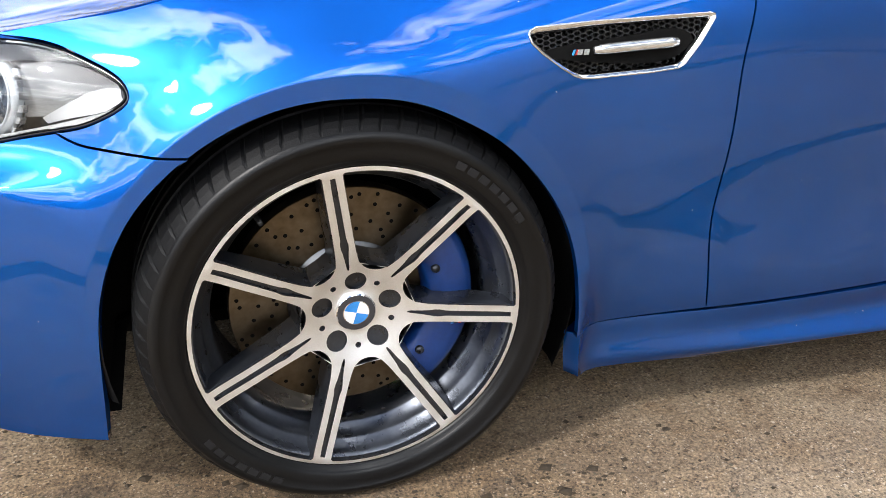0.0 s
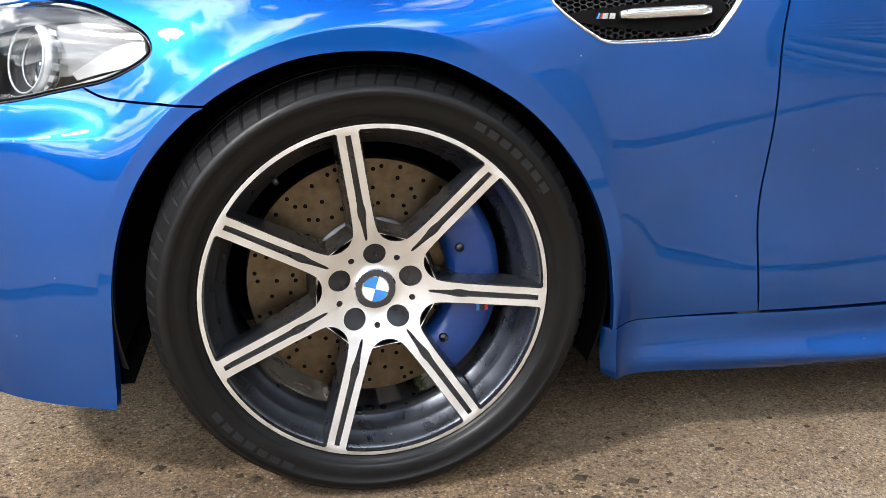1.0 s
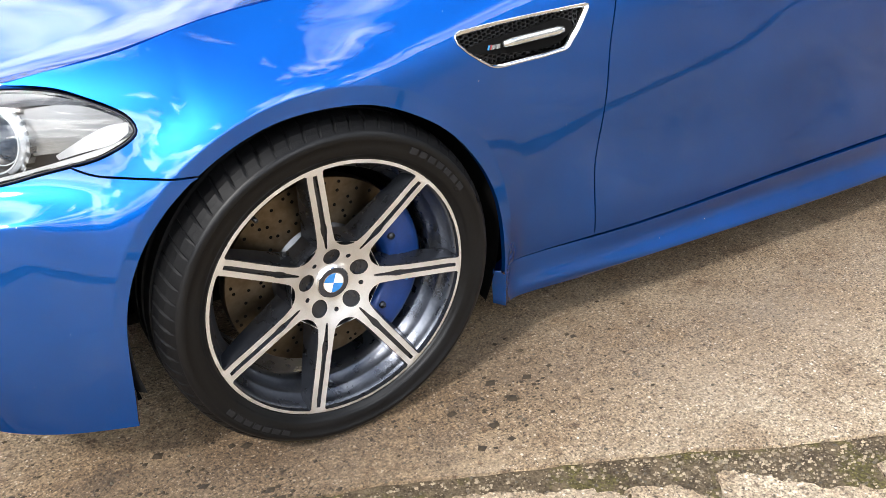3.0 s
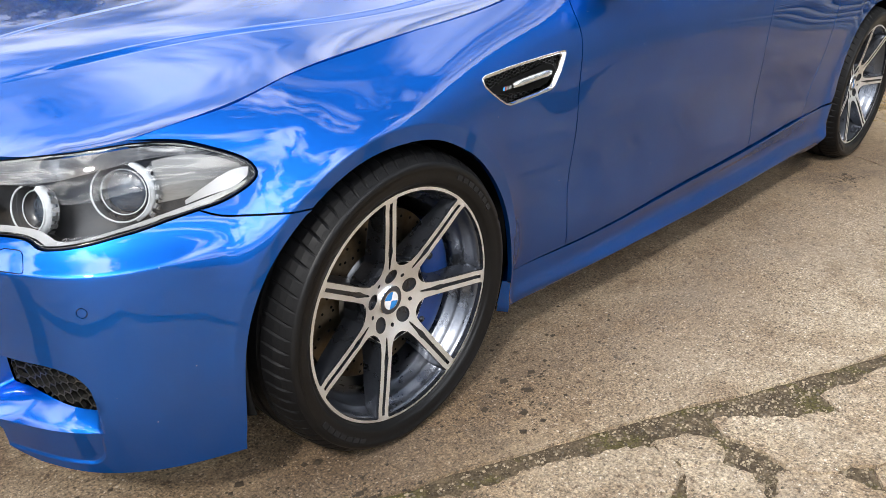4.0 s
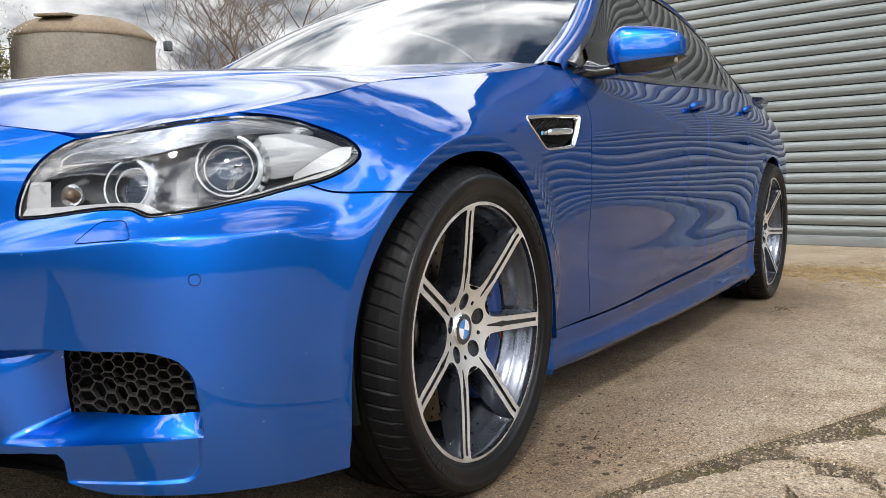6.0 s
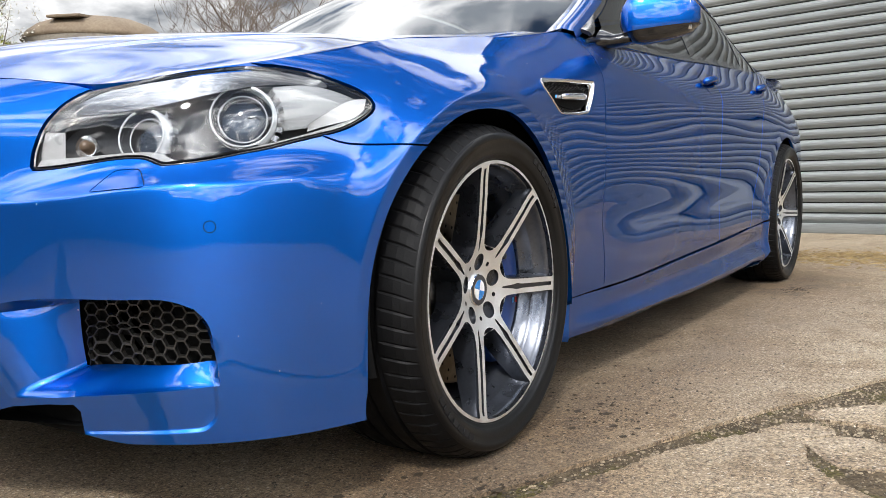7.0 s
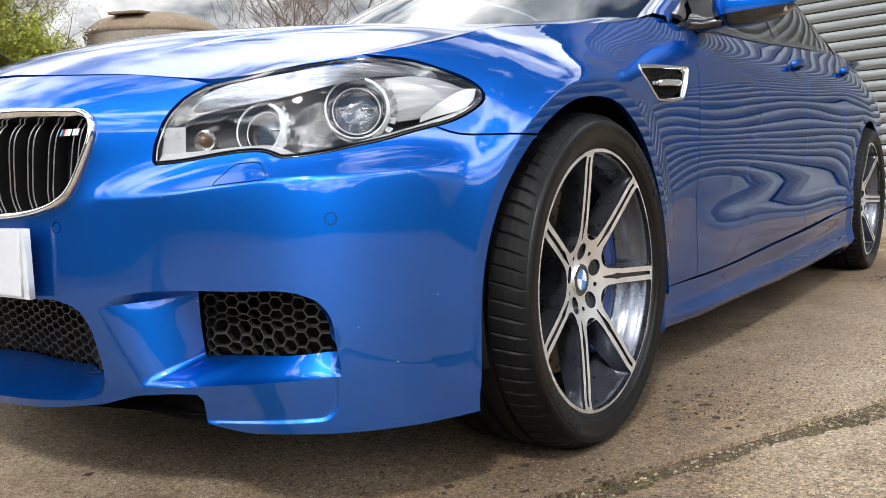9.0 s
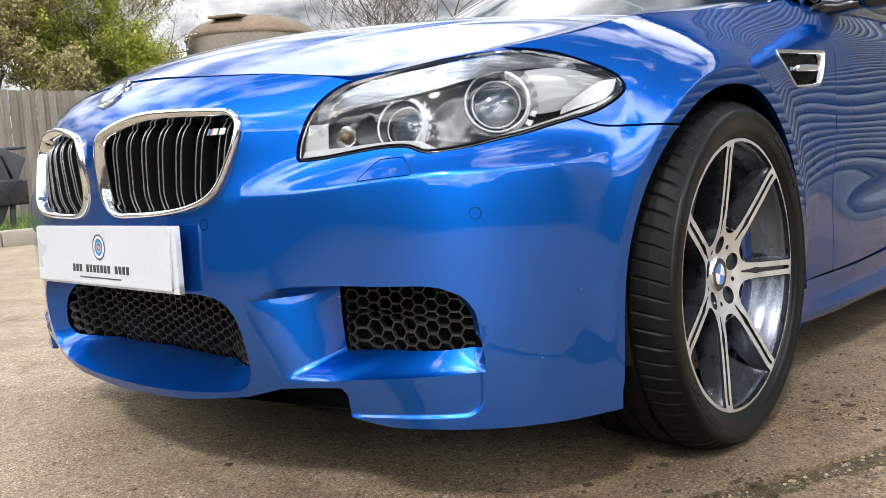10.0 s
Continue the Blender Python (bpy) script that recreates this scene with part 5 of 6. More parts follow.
shell = mirror_shell()
mirrors = both_sides("door_mirror", shell, PAINT, car, "blue door mirror on a black foot", False)
low = Shape()
low.v, low.f, low.n, low.m = [((x - .83) * 1.02 + .83, y * 1.001, min(z, .962 + (abs(y) - .93) * .12) - .002) for x, y, z in shell.v], shell.f, shell.n, shell.m
foot = loft([[(.755, -.835, .928), (.82, -.835, .926), (.89, -.835, .930), (.89, -.835, .955), (.82, -.828, .984), (.765, -.835, .955)],
             [(.785, -.87, .930), (.83, -.87, .927), (.88, -.87, .932), (.88, -.87, .952), (.83, -.87, .966), (.788, -.87, .952)],
             [(.800, -.92, .936), (.83, -.92, .934), (.875, -.92, .938), (.875, -.92, .955), (.83, -.92, .962), (.80, -.92, .955)]], closed=True)
for hand, ob in enumerate(mirrors):
    pick = (lambda s: s) if hand == 0 else (lambda s: s.mirrored())
    part("lower_cap", pick(low).mesh("lower_cap", GLOSSBLACK, normals=False), ob)
    part("foot", pick(foot).mesh("foot", GLOSSBLACK, normals=False), ob)
    part("mirror_glass", pick(block((.874, -1.07, .960), (.892, -.945, 1.040), .006)).mesh("mirror_glass", MIRROR, True, False), ob)

# door handles
for doors, x0 in ((front_doors, 1.60), (rear_doors, 2.44)):
    for hand, ob in enumerate(doors):
        s = run_of(np.linspace(x0, x0 + .175, 15))
        z = .878 + .012 * np.linspace(0, 1, 15) + (.03 if x0 > 2 else 0)
        n = facing(skin, s, z) * OUT
        arcp = skin(s, z) + n * (.030 * np.sin(np.linspace(0.12, .92, 15) * math.pi))[:, None]
        h = tube(arcp, [.008] + [.0135] * 13 + [.009], 10)
        part("door_handle", (h if hand == 0 else h.mirrored()).mesh("door_handle", PAINT, normals=False), ob)
        cup = sheet(skin, rounded([(run_of(x0 + .03), z[7] - .026), (run_of(x0 + .13), z[7] - .026), (run_of(x0 + .15), z[7]), (run_of(x0 + .13), z[7] + .024), (run_of(x0 + .03), z[7] + .024), (run_of(x0 + .01), z[7])], 30), step=.02, outward=OUT, lift=.0006, rim=False)
        part("handle_cup", (cup if hand == 0 else cup.mirrored()).mesh("handle_cup", PAINT), ob)

# underside and wheel housings
under = np.vstack([skin(np.linspace(-.95, .95, 50), .18 + 0 * np.linspace(0, 1, 50)) * (1, 1, 0) + (.03, 0, .188)])
floor_pan = merge(block((-.40, -.56, .17), (3.9, .56, .20), .01), block((.42, -.80, .17), (2.55, .80, .20), .01), block((3.40, -.78, .22), (3.95, .78, .25), .01))
part("underbody", floor_pan.mesh("underbody", LINER, False, False), car)
front_pan = loft([under, under * (0, 1, 1) + (-.38, 0, .0)])
part("front_undertray", front_pan.mesh("front_undertray", LINER, normals=False), car)
part("air_dam", block((-.690, -.55, .168), (-.655, .55, .215), .004).mesh("air_dam", LINER, True, False), car)
for (xc, zc) in ARCHES:
    liner = loft([[(xc + r * math.cos(a), y, zc + r * math.sin(a)) for a in np.linspace(-.40, math.pi + .26, 40)] for r, y in ((.386, -.900), (.398, -.885), (.405, -.85), (.405, -.60), (.30, -.56), (.02, -.55))])
    both_sides("wheel_liner", liner, LINER, car, normals=False)


# wheels
SPOKES, SPOKE_AT = 7, 99.5


def face_depth(r):
    return np.interp(r, [0, .035, .060, .085, .12, .16, .20, .245, .256, .262, .2685], [.0525, .0520, .0455, .0370, .0275, .0195, .012, .0045, .001, .0, .0008])


def dish(lift):
    def surf(x, z):
        r = np.hypot(x, z)
        return np.stack([x, face_depth(r) + lift, z], -1)
    return surf


def spoke_half(r):
    return np.interp(r, [.06, .083, .092, .104, .120, .148, .255], [.030, .0245, .0205, .0180, .0167, .0160, .0157])


def opening(k, grow):
    """The window between two spokes."""
    a0, a1 = radians(SPOKE_AT - k * 360 / 7), radians(SPOKE_AT - (k + 1) * 360 / 7)
    r_out, r_in = .2620 + grow * .3, .0845 - grow
    rr = r_in + .012 + (r_out - .015 - r_in) * np.linspace(0, 1, 14) ** 1.4
    left = [(r, a0 - math.asin((spoke_half(r) - grow) / r)) for r in rr]
    right = [(r, a1 + math.asin((spoke_half(r) - grow) / r)) for r in rr]
    outer = [(r_out, a) for a in np.linspace(left[-1][1] - .012, right[-1][1] + .012, 16)]
    mid = (left[0][1] + right[0][1]) / 2
    half = (left[0][1] - right[0][1]) / 2
    inner = [(r_in + .012 * (abs(q) ** 2.5), mid - q * half) for q in np.linspace(.92, -.92, 9)]
    pts = left + outer + right[::-1] + inner[::-1]
    return np.array([(r * math.cos(a), r * math.sin(a)) for r, a in pts])


def slot(k):
    a = radians(SPOKE_AT - k * 360 / 7)
    rr = np.array([.084, .090, .105, .118, .128, .136, .146, .160, .200, .240, .2555])
    hw = np.array([.0012, .0024, .0033, .0046, .0064, .0066, .0050, .0048, .0046, .0044, .0040])
    pts = [(r, h) for r, h in zip(rr, hw)] + [(r, -h) for r, h in zip(rr[::-1], hw[::-1])]
    return np.array([(r * math.cos(a) - h * math.sin(a), r * math.sin(a) + h * math.cos(a)) for r, h in pts])


def circle2(r, n, cx=0.0, cy=0.0):
    a = np.linspace(0, 2 * math.pi, n, endpoint=False)
    return np.c_[cx + r * np.cos(a), cy + r * np.sin(a)]


BOLTS = [(.0590 * math.cos(radians(91 - 72 * k)), .0590 * math.sin(radians(91 - 72 * k))) for k in range(5)]
PINS = [(.0610 * math.cos(radians(56 - 72 * k)), .0610 * math.sin(radians(56 - 72 * k))) for k in range(5)]
windows = [opening(k, 0) for k in range(7)]
face_out = 1.0 if facing(dish(0), np.array([.2]), np.array([.0]))[0, 1] < 0 else -1.0
face = sheet(dish(0), circle2(.2685, 150), windows + [slot(k) for k in range(7)] + [circle2(.0178, 24, *b) for b in BOLTS] + [circle2(.0050, 10, *b) for b in PINS] + [circle2(.0335, 40)], .012, .006, face_out, rim_slot=1)
body = sheet(dish(.0055), circle2(.2655, 120), [opening(k, -.0012) for k in range(7)], .02, .004, face_out)


def window_wall(k):
    """The cast sides of one window, which widen the spokes towards the back."""
    rows = []
    for u in np.linspace(0, 1, 9):
        q = opening(k, -.0012 - .0055 * u ** .8)
        r = np.hypot(q[:, 0], q[:, 1])
        back = np.interp(r, [.08, .12, .20, .262], [.052, .050, .040, .026])
        p = np.stack([q[:, 0], face_depth(r) + .0055 + back * u, q[:, 1]], -1)
        rows.append(np.vstack([p, p[:1]]))
    return loft(rows)


for k in range(7):
    body = merge(body, window_wall(k))


def parted(shape, test):
    """The faces of a shape whose middle passes the test."""
    out = Shape()
    ids, order = {}, []
    for q, m in zip(shape.f, shape.m):
        c = np.mean([shape.v[i] for i in q], 0)
        if test(math.hypot(c[0], c[2]), math.degrees(math.atan2(c[2], c[0]))):
            for i in q:
                if i not in ids:
                    ids[i] = len(order)
                    order.append(i)
            out.f.append(tuple(ids[i] for i in q))
            out.m.append(m)
    out.v, out.n = [shape.v[i] for i in order], [shape.n[i] for i in order]
    return out


def tyre_shape():
    prof = [(.2690, .010), (.2700, .001), (.2735, -.004), (.2790, -.0055), (.2795, -.0072), (.2850, -.0105), (.2960, -.0145), (.3090, -.0150), (.3095, -.0158), (.3180, -.0135), (.3235, -.0105), (.3240, -.0085), (.3310, .000), (.3375, .010), (.3420, .024),
            (.3450, .045), (.3456, .056), (.3385, .058), (.3385, .066), (.3460, .068), (.3468, .098), (.3395, .100), (.3395, .110), (.3470, .112), (.3470, .140), (.3395, .142), (.3395, .152), (.3466, .154), (.3456, .190), (.3390, .192), (.3390, .199), (.3450, .201),
            (.3420, .225), (.3350, .246), (.3200, .260), (.2950, .262), (.2700, .245)]
    n, rows = 576, []
    for i in range(n + 1):
        a = 2 * math.pi * i / n
        row = []
        for j, (r, d) in enumerate(prof):
            if 12 <= j <= 15 and (i + (j - 12)) % 8 == 0 or 31 <= j <= 32 and i % 8 == 4:
                r -= .0032 if j > 12 else .0018
            x, z = r * math.cos(a), r * math.sin(a)
            if z < -.3345:
                bulge = (-.3345 - z)
                z, d = -.3345 - bulge * .02, d - (bulge * .55 if d < .05 else -bulge * .55 if d > .2 else 0)
            row.append((x, d, z))
        rows.append(row)
    s = loft(rows, flip=True)
    wall = len(prof) - 1
    s.m = [1 if k % wall < 11 else 0 for k in range(len(s.f))]
    return s


def make_wheel(name, label):
    w = part(name, None, car, label)
    part("tyre", TYRE, w, "black low-profile tyre")
    for m in MARKS:
        part("sidewall_mark", m, w)
    part("rim", RIM, w, "dark grey rim barrel")
    part("rim_lip", LIP, w)
    part("hub_face", HUB, w)
    for k in range(7):
        part("spoke", SPOKE[k], w, "machined twin-bar spoke with dark sides")
    for m in BOLT:
        part("wheel_bolt", m, w)
    part("valve", VALVE, w)
    d = part("brake_disc", BRAKE, w, "drilled steel brake disc with brown dust")
    tagged(part("drilling", DRILLS, d), kind="stuff")
    part("disc_hub", HAT, d)
    part("wheel_emblem", EMBLEM, w, "round emblem with blue and white quarters")
    return w


SIDEWALL = mat("sidewall_rubber", (0.0045, 0.0047, 0.0052), 0.38, other=(0.003, 0.003, 0.0034), spec=0.24, rough_var=0.12, scale=9, bump=0.0003, bump_scale=260)
TYRE = tyre_shape().mesh("tyre", [RUBBER, SIDEWALL], normals=False)
TYRE.polygons.foreach_set("use_smooth", [p.material_index == 1 for p in TYRE.polygons])
TYREMARK = mat("moulded_rubber", (0.010, 0.010, 0.011), 0.6, other=(0.014, 0.014, 0.015), spec=0.2)
MARKS = []
for k in range(14):
    a0 = radians((62 if k < 7 else 242) - (k % 7) * 4.4)
    q = [(r, a0 - radians(e)) for r, e in ((.2965, 0), (.2965, 3.2), (.3080, 3.2), (.3080, 0))]
    MARKS.append(Shape().add([(r * math.cos(a), d, r * math.sin(a)) for d in (-.0162, -.0130) for r, a in q], [(0, 1, 2, 3), (0, 4, 5, 1), (1, 5, 6, 2), (2, 6, 7, 3), (3, 7, 4, 0)]).mesh("sidewall_mark", TYREMARK, False, False))
RIM = lathe([(.2685, .0008), (.2700, .004), (.2690, .012), (.262, .014), (.2630, .008), (.2590, .012), (.2570, .020), (.2545, .030), (.2470, .040), (.2440, .046), (.2428, .060), (.2330, .068), (.2300, .074), (.2288, .098), (.2340, .108), (.2340, .215), (.262, .235)][::-1], 120).mesh("rim", BARREL, normals=False)
fm = [MACHINED, GUNMETAL]
near_spoke = lambda k: (lambda r, a: .088 <= r < .2612 and abs((a - (SPOKE_AT - k * 360 / 7) + 180) % 360 - 180) < 180 / 7)
LIP = parted(face, lambda r, a: r >= .2612).mesh("rim_lip", fm)
HUB = merge(parted(face, lambda r, a: r < .088), parted(Shape().add(body.v, body.f, body.n, 1), lambda r, a: r < .088)).mesh("hub_face", fm)
dark = Shape().add(body.v, body.f, body.n, 1)
SPOKE = [merge(parted(face, near_spoke(k)), parted(dark, lambda r, a, k=k: .088 <= r and abs((a - (SPOKE_AT - k * 360 / 7) + 180) % 360 - 180) < 180 / 7)).mesh("spoke", fm) for k in range(7)]
BOLT = []
for bx, bz in BOLTS:
    cup = lathe([(.0178, .050), (.0172, .076), (.0120, .078), (.0116, .064), (.0090, .062), (.0082, .070), (.0, .070)][::-1], 20).moved(Matrix.Translation((bx, 0, bz)))
    BOLT.append(cup.mesh("wheel_bolt", GLOSSBLACK, normals=False))
VALVE = tube([(-.150, .045, .185), (-.146, .028, .180)], [.005, .004], 10).mesh("valve", BLACK, normals=False)
BRAKE = lathe([(.105, .100), (.1985, .100), (.2000, .102), (.2000, .128), (.1985, .130), (.105, .130)][::-1], 96).mesh("brake_disc", DISC, normals=False, smooth=False)
# holes are flat near-black discs on solid steel, their shade painted as colour
drill = Shape()
for k in range(48):
    a = 2 * math.pi * k / 48
    for r in ((.122, .152, .182), (.132, .162), (.142, .172, .190), (.127, .187))[k % 4]:
        b = a + .03 * ((k * 7) % 3 - 1)
        cx, cz = r * math.cos(b), r * math.sin(b)
        drill.add([(cx + .0036 * math.cos(q), .0994, cz + .0036 * math.sin(q)) for q in np.linspace(0, 2 * math.pi, 9)[:-1]], [tuple(range(8))])
DRILLS = drill.mesh("drilling", LINER, False, False)
HAT = lathe([(.0, .070), (.074, .070), (.078, .074), (.080, .100), (.104, .102), (.107, .108)][::-1], 64).mesh("disc_hub", STEEL, normals=False)
em = roundel("wheel_emblem", (0, .0500, 0), (0, -1, 0), (0.28, 0, .96), .0335, car)
EMBLEM = em.data
bpy.data.objects.remove(em)


def caliper_shape(sweep):
    rows = []
    for a in np.radians(np.linspace(*sweep, 28)):
        taper = min(1, (abs(math.degrees(a) - sweep[0]) + 2) / 10, (abs(math.degrees(a) - sweep[1]) + 2) / 10)
        prof = [(.125, .082), (.135, .064), (.165, .058 + (1 - taper) * .012), (.194, .058 + (1 - taper) * .012), (.206, .066), (.212, .085), (.212, .145), (.125, .145)]
        rows.append([(r * math.cos(a), d, r * math.sin(a)) for r, d in prof])
    cap = lambda r: [tuple(np.mean(np.array(r), 0))] * len(r)
    return loft([cap(rows[0])] + rows + [cap(rows[-1])], closed=True)


for (x, y, z, steer, camber, sweep, nm) in ((0.002, -.931, .3365, 0.8, -0.5, (-58, 40), "front_wheel"), (2.966, -.914, .3375, 0.0, -1.2, (130, 210), "rear_wheel")):
    for hand in (1, -1):
        m = pose(x, y, z, -camber, 0, steer)
        if hand < 0:
            m = pose(x, -y, z, camber, 0, steer) @ pose(0, 0, 0, 0, 0, 180)
        w = make_wheel(nm, "seven-spoke machined alloy wheel with low-profile tyre")
        w.matrix_local = m
        sw = sweep if hand > 0 else (180 - sweep[1], 180 - sweep[0])
        c = part("brake_caliper", merge(caliper_shape(sw)).mesh("brake_caliper", CALIPER, normals=False), w, "dark blue brake caliper")
        mid = radians((sw[0] + sw[1]) / 2)
        for turn in (-.55, .55):
            pin = lathe([(.0, -.004), (.007, -.003), (.0085, .004)], 14).moved(Matrix.Translation((.150 * math.cos(mid + turn), .060, .150 * math.sin(mid + turn))))
            part("caliper_bolt", pin.mesh("caliper_bolt", GUNMETAL, normals=False), c)
        if hand > 0 and x < 1:
            b = Shape()
            for i, s in enumerate((0, 1, 2)):
                b = merge(b, block((.168 + i * .007, .0565, -.052), (.173 + i * .007, .0575, -.040), 0, s))
            part("caliper_mark", b.mesh("caliper_mark", [PALEBLUE, INK, RED], False, False), c)


# ---- the yard ----
rng = random.Random(7)
ground_mesh = Shape().add([(-400, -400, -.008), (400, -400, -.008), (400, 400, -.008), (-400, 400, -.008)], [(0, 1, 2, 3)]).mesh("ground", MOSS, normals=False)
ground = thing("ground", "bare mossy earth and grit between the concrete slabs", "ground", ground_mesh, "structure")


def rough_edge(pts, step=.03, wobble=.006, seed=1):
    d = dense(np.array(pts, float), step)
    out = []
    for x, y in d:
        k = noise.noise_vector((x * 9, y * 9, seed)) * wobble * 1.2 + noise.noise_vector((x * 38, y * 38, seed + 5)) * wobble * .6 + noise.noise_vector((x * 110, y * 110, seed + 9)) * wobble * .55
        out.append((x + k[0], y + k[1]))
    return np.array(out)


def slab(name, pts, label, step=.03, wobble=.006, seed=1, thick=.05, tilt=0.0, grid=.5):
    flat = lambda x, y: np.stack([x, y, np.asarray(x, float) * 0 + tilt], -1)
    s = sheet(flat, rough_edge(pts, step, wobble, seed), step=grid, back=thick, outward=1.0)
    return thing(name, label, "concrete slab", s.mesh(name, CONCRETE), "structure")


EDGE = [(-3.2, .30), (-.61, -.83), (-.33, -.955), (-.114, -1.07), (-.003, -1.10), (.133, -1.166), (.298, -1.232), (.41, -1.281), (.527, -1.332), (.643, -1.391), (.774, -1.45), (.913, -1.512), (1.06, -1.575), (1.244, -1.645), (1.371, -1.705), (2.2, -2.06)]
CRACK = [(2.60, -2.24), (2.77, -1.51), (2.85, -1.26), (2.98, -.96), (3.0, -.6), (3.1, .5), (3.05, 2.0), (3.2, 14.0)]
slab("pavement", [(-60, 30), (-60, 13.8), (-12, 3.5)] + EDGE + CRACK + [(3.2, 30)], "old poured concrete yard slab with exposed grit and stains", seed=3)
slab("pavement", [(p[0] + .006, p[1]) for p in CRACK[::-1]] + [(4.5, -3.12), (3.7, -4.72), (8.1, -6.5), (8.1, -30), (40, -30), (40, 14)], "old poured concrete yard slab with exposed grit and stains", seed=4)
PIECES = [
    [(-.121, -1.145), (.002, -1.20), (.101, -1.235), (.211, -1.285), (.305, -1.345), (.335, -1.38), (.314, -1.44), (.257, -1.459), (.149, -1.50), (.05, -1.62), (-.25, -1.9), (-1.2, -1.7), (-1.8, -.55), (-.9, -.80)],
    [(.375, -1.385), (.461, -1.415), (.488, -1.451), (.455, -1.485), (.427, -1.488), (.372, -1.451), (.362, -1.426)],
    [(.352, -1.462), (.398, -1.506), (.425, -1.567), (.405, -1.583), (.363, -1.612), (.272, -1.648), (.242, -1.598), (.253, -1.543), (.29, -1.519), (.318, -1.492)],
    [(.548, -1.442), (.593, -1.475), (.706, -1.573), (.785, -1.638), (.778, -1.712), (.75, -1.778), (.671, -1.762), (.611, -1.722), (.552, -1.668), (.523, -1.61), (.527, -1.554), (.531, -1.495)],
    [(.843, -1.575), (.948, -1.615), (1.107, -1.682), (1.25, -1.745), (2.1, -2.12), (4.4, -3.1), (3.6, -4.6), (1.3, -2.6), (.80, -1.86), (.79, -1.775), (.812, -1.69), (.826, -1.625)],
    [(.474, -1.63), (.517, -1.66), (.54, -1.722), (.567, -1.792), (.581, -1.855), (.75, -2.05), (.95, -2.35), (.2, -2.6), (-.1, -2.0), (.12, -1.72), (.297, -1.69), (.371, -1.652), (.423, -1.652)],
    [(.624, -1.775), (.671, -1.796), (.722, -1.822), (.755, -1.90), (.80, -1.98), (.70, -1.95), (.62, -1.85), (.602, -1.80)],
    [(-.30, -1.96), (-.15, -2.1), (.15, -2.68), (1.0, -2.45), (1.25, -2.68), (3.5, -4.75), (8, -6.5), (8, -30), (-60, -30), (-60, 13.7), (-12, 3.42), (-4, .35), (-2.0, -.5), (-1.3, -1.8)],
]
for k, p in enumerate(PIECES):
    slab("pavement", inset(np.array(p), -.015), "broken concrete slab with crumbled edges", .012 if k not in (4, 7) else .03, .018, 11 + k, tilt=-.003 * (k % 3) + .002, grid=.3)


def pebble_field(count, pick, size, seed):
    r = random.Random(seed)
    out = Shape()
    for _ in range(count):
        x, y = pick(r)
        s = size * (.4 + r.random() ** 3 * 1.8)
        a = r.random() * 6.28
        top = [(x + s * math.cos(a + q) * (.6 + .5 * r.random()), y + s * .8 * math.sin(a + q) * (.6 + .5 * r.random()), -.008 + s * (.35 + .3 * r.random())) for q in (0, 1.57, 3.14, 4.71)]
        low = [(x + s * 1.2 * math.cos(a + q), y + s * 1.0 * math.sin(a + q), -.009) for q in (0, 1.57, 3.14, 4.71)]
        out.add(low + top, [(0, 1, 5, 4), (1, 2, 6, 5), (2, 3, 7, 6), (3, 0, 4, 7), (4, 5, 6, 7)])
    return out


edge_line = Spline(np.cumsum([0] + [math.dist(a, b) for a, b in zip(EDGE, EDGE[1:])]), EDGE)
EDGE_LEN = edge_line.t[-1]


def in_joint(r):
    q = edge_line(2.0 + r.random() * (EDGE_LEN - 2.0))
    return q[0] + r.gauss(0, .02), q[1] - abs(r.gauss(.035, .03))


def in_cracks(r):
    return .55 + r.gauss(0, .25), -1.6 + r.gauss(0, .17)


thing("joint_gravel", "small brown stones and grit lying in the slab joints", "gravel", pebble_field(3600, in_joint, .0022, 1).mesh("joint_gravel", STONE, False, False), "stuff")
thing("crack_gravel", "loose stones filling the broken concrete", "gravel", pebble_field(8000, in_cracks, .0023, 2).mesh("crack_gravel", STONE, False, False), "stuff")


def loose(count, pick, size, seed, z=.0, rise=.5):
    r = random.Random(seed)
    out = Shape()
    for _ in range(count):
        x, y = pick(r)
        s, a = size * (.4 + r.random() ** 2 * 1.4), r.random() * 6.28
        q = [(x + s * math.cos(a + t) * (.7 + .5 * r.random()), y + s * math.sin(a + t) * (.5 + .5 * r.random()), z) for t in (0, 1.6, 3.1, 4.7)]
        out.add(q + [(x, y, z + s * rise)], [(0, 1, 4), (1, 2, 4), (2, 3, 4), (3, 0, 4)])
    return out


thing("loose_grit", "dark crumbs and small stones scattered on the concrete", "grit", loose(1500, lambda r: (r.uniform(-1.0, 2.4), r.uniform(-1.7, -.3)), .0035, 5).mesh("loose_grit", EARTH, False, False), "stuff")


def litter(r):
    spot = r.choice(((-1.05, -.55, .16), (-.95, -.25, .12), (-.62, -.98, .10), (-.75, -.75, .2), (.55, -1.02, .22), (.30, -1.0, .1), (2.62, -1.03, .05), (-.45, -.95, .12), (-.35, -1.03, .10), (-.55, -.92, .14), (-.2, -1.05, .06)))
    return spot[0] + r.gauss(0, spot[2]), spot[1] + r.gauss(0, spot[2] * .6)


thing("leaf_litter", "rotted brown leaf crumbs lying on the concrete", "leaf litter", merge(loose(1000, litter, .0045, 9), loose(150, litter, .010, 10, .001, .16)).mesh("leaf_litter", LITTER, False, False), "stuff")


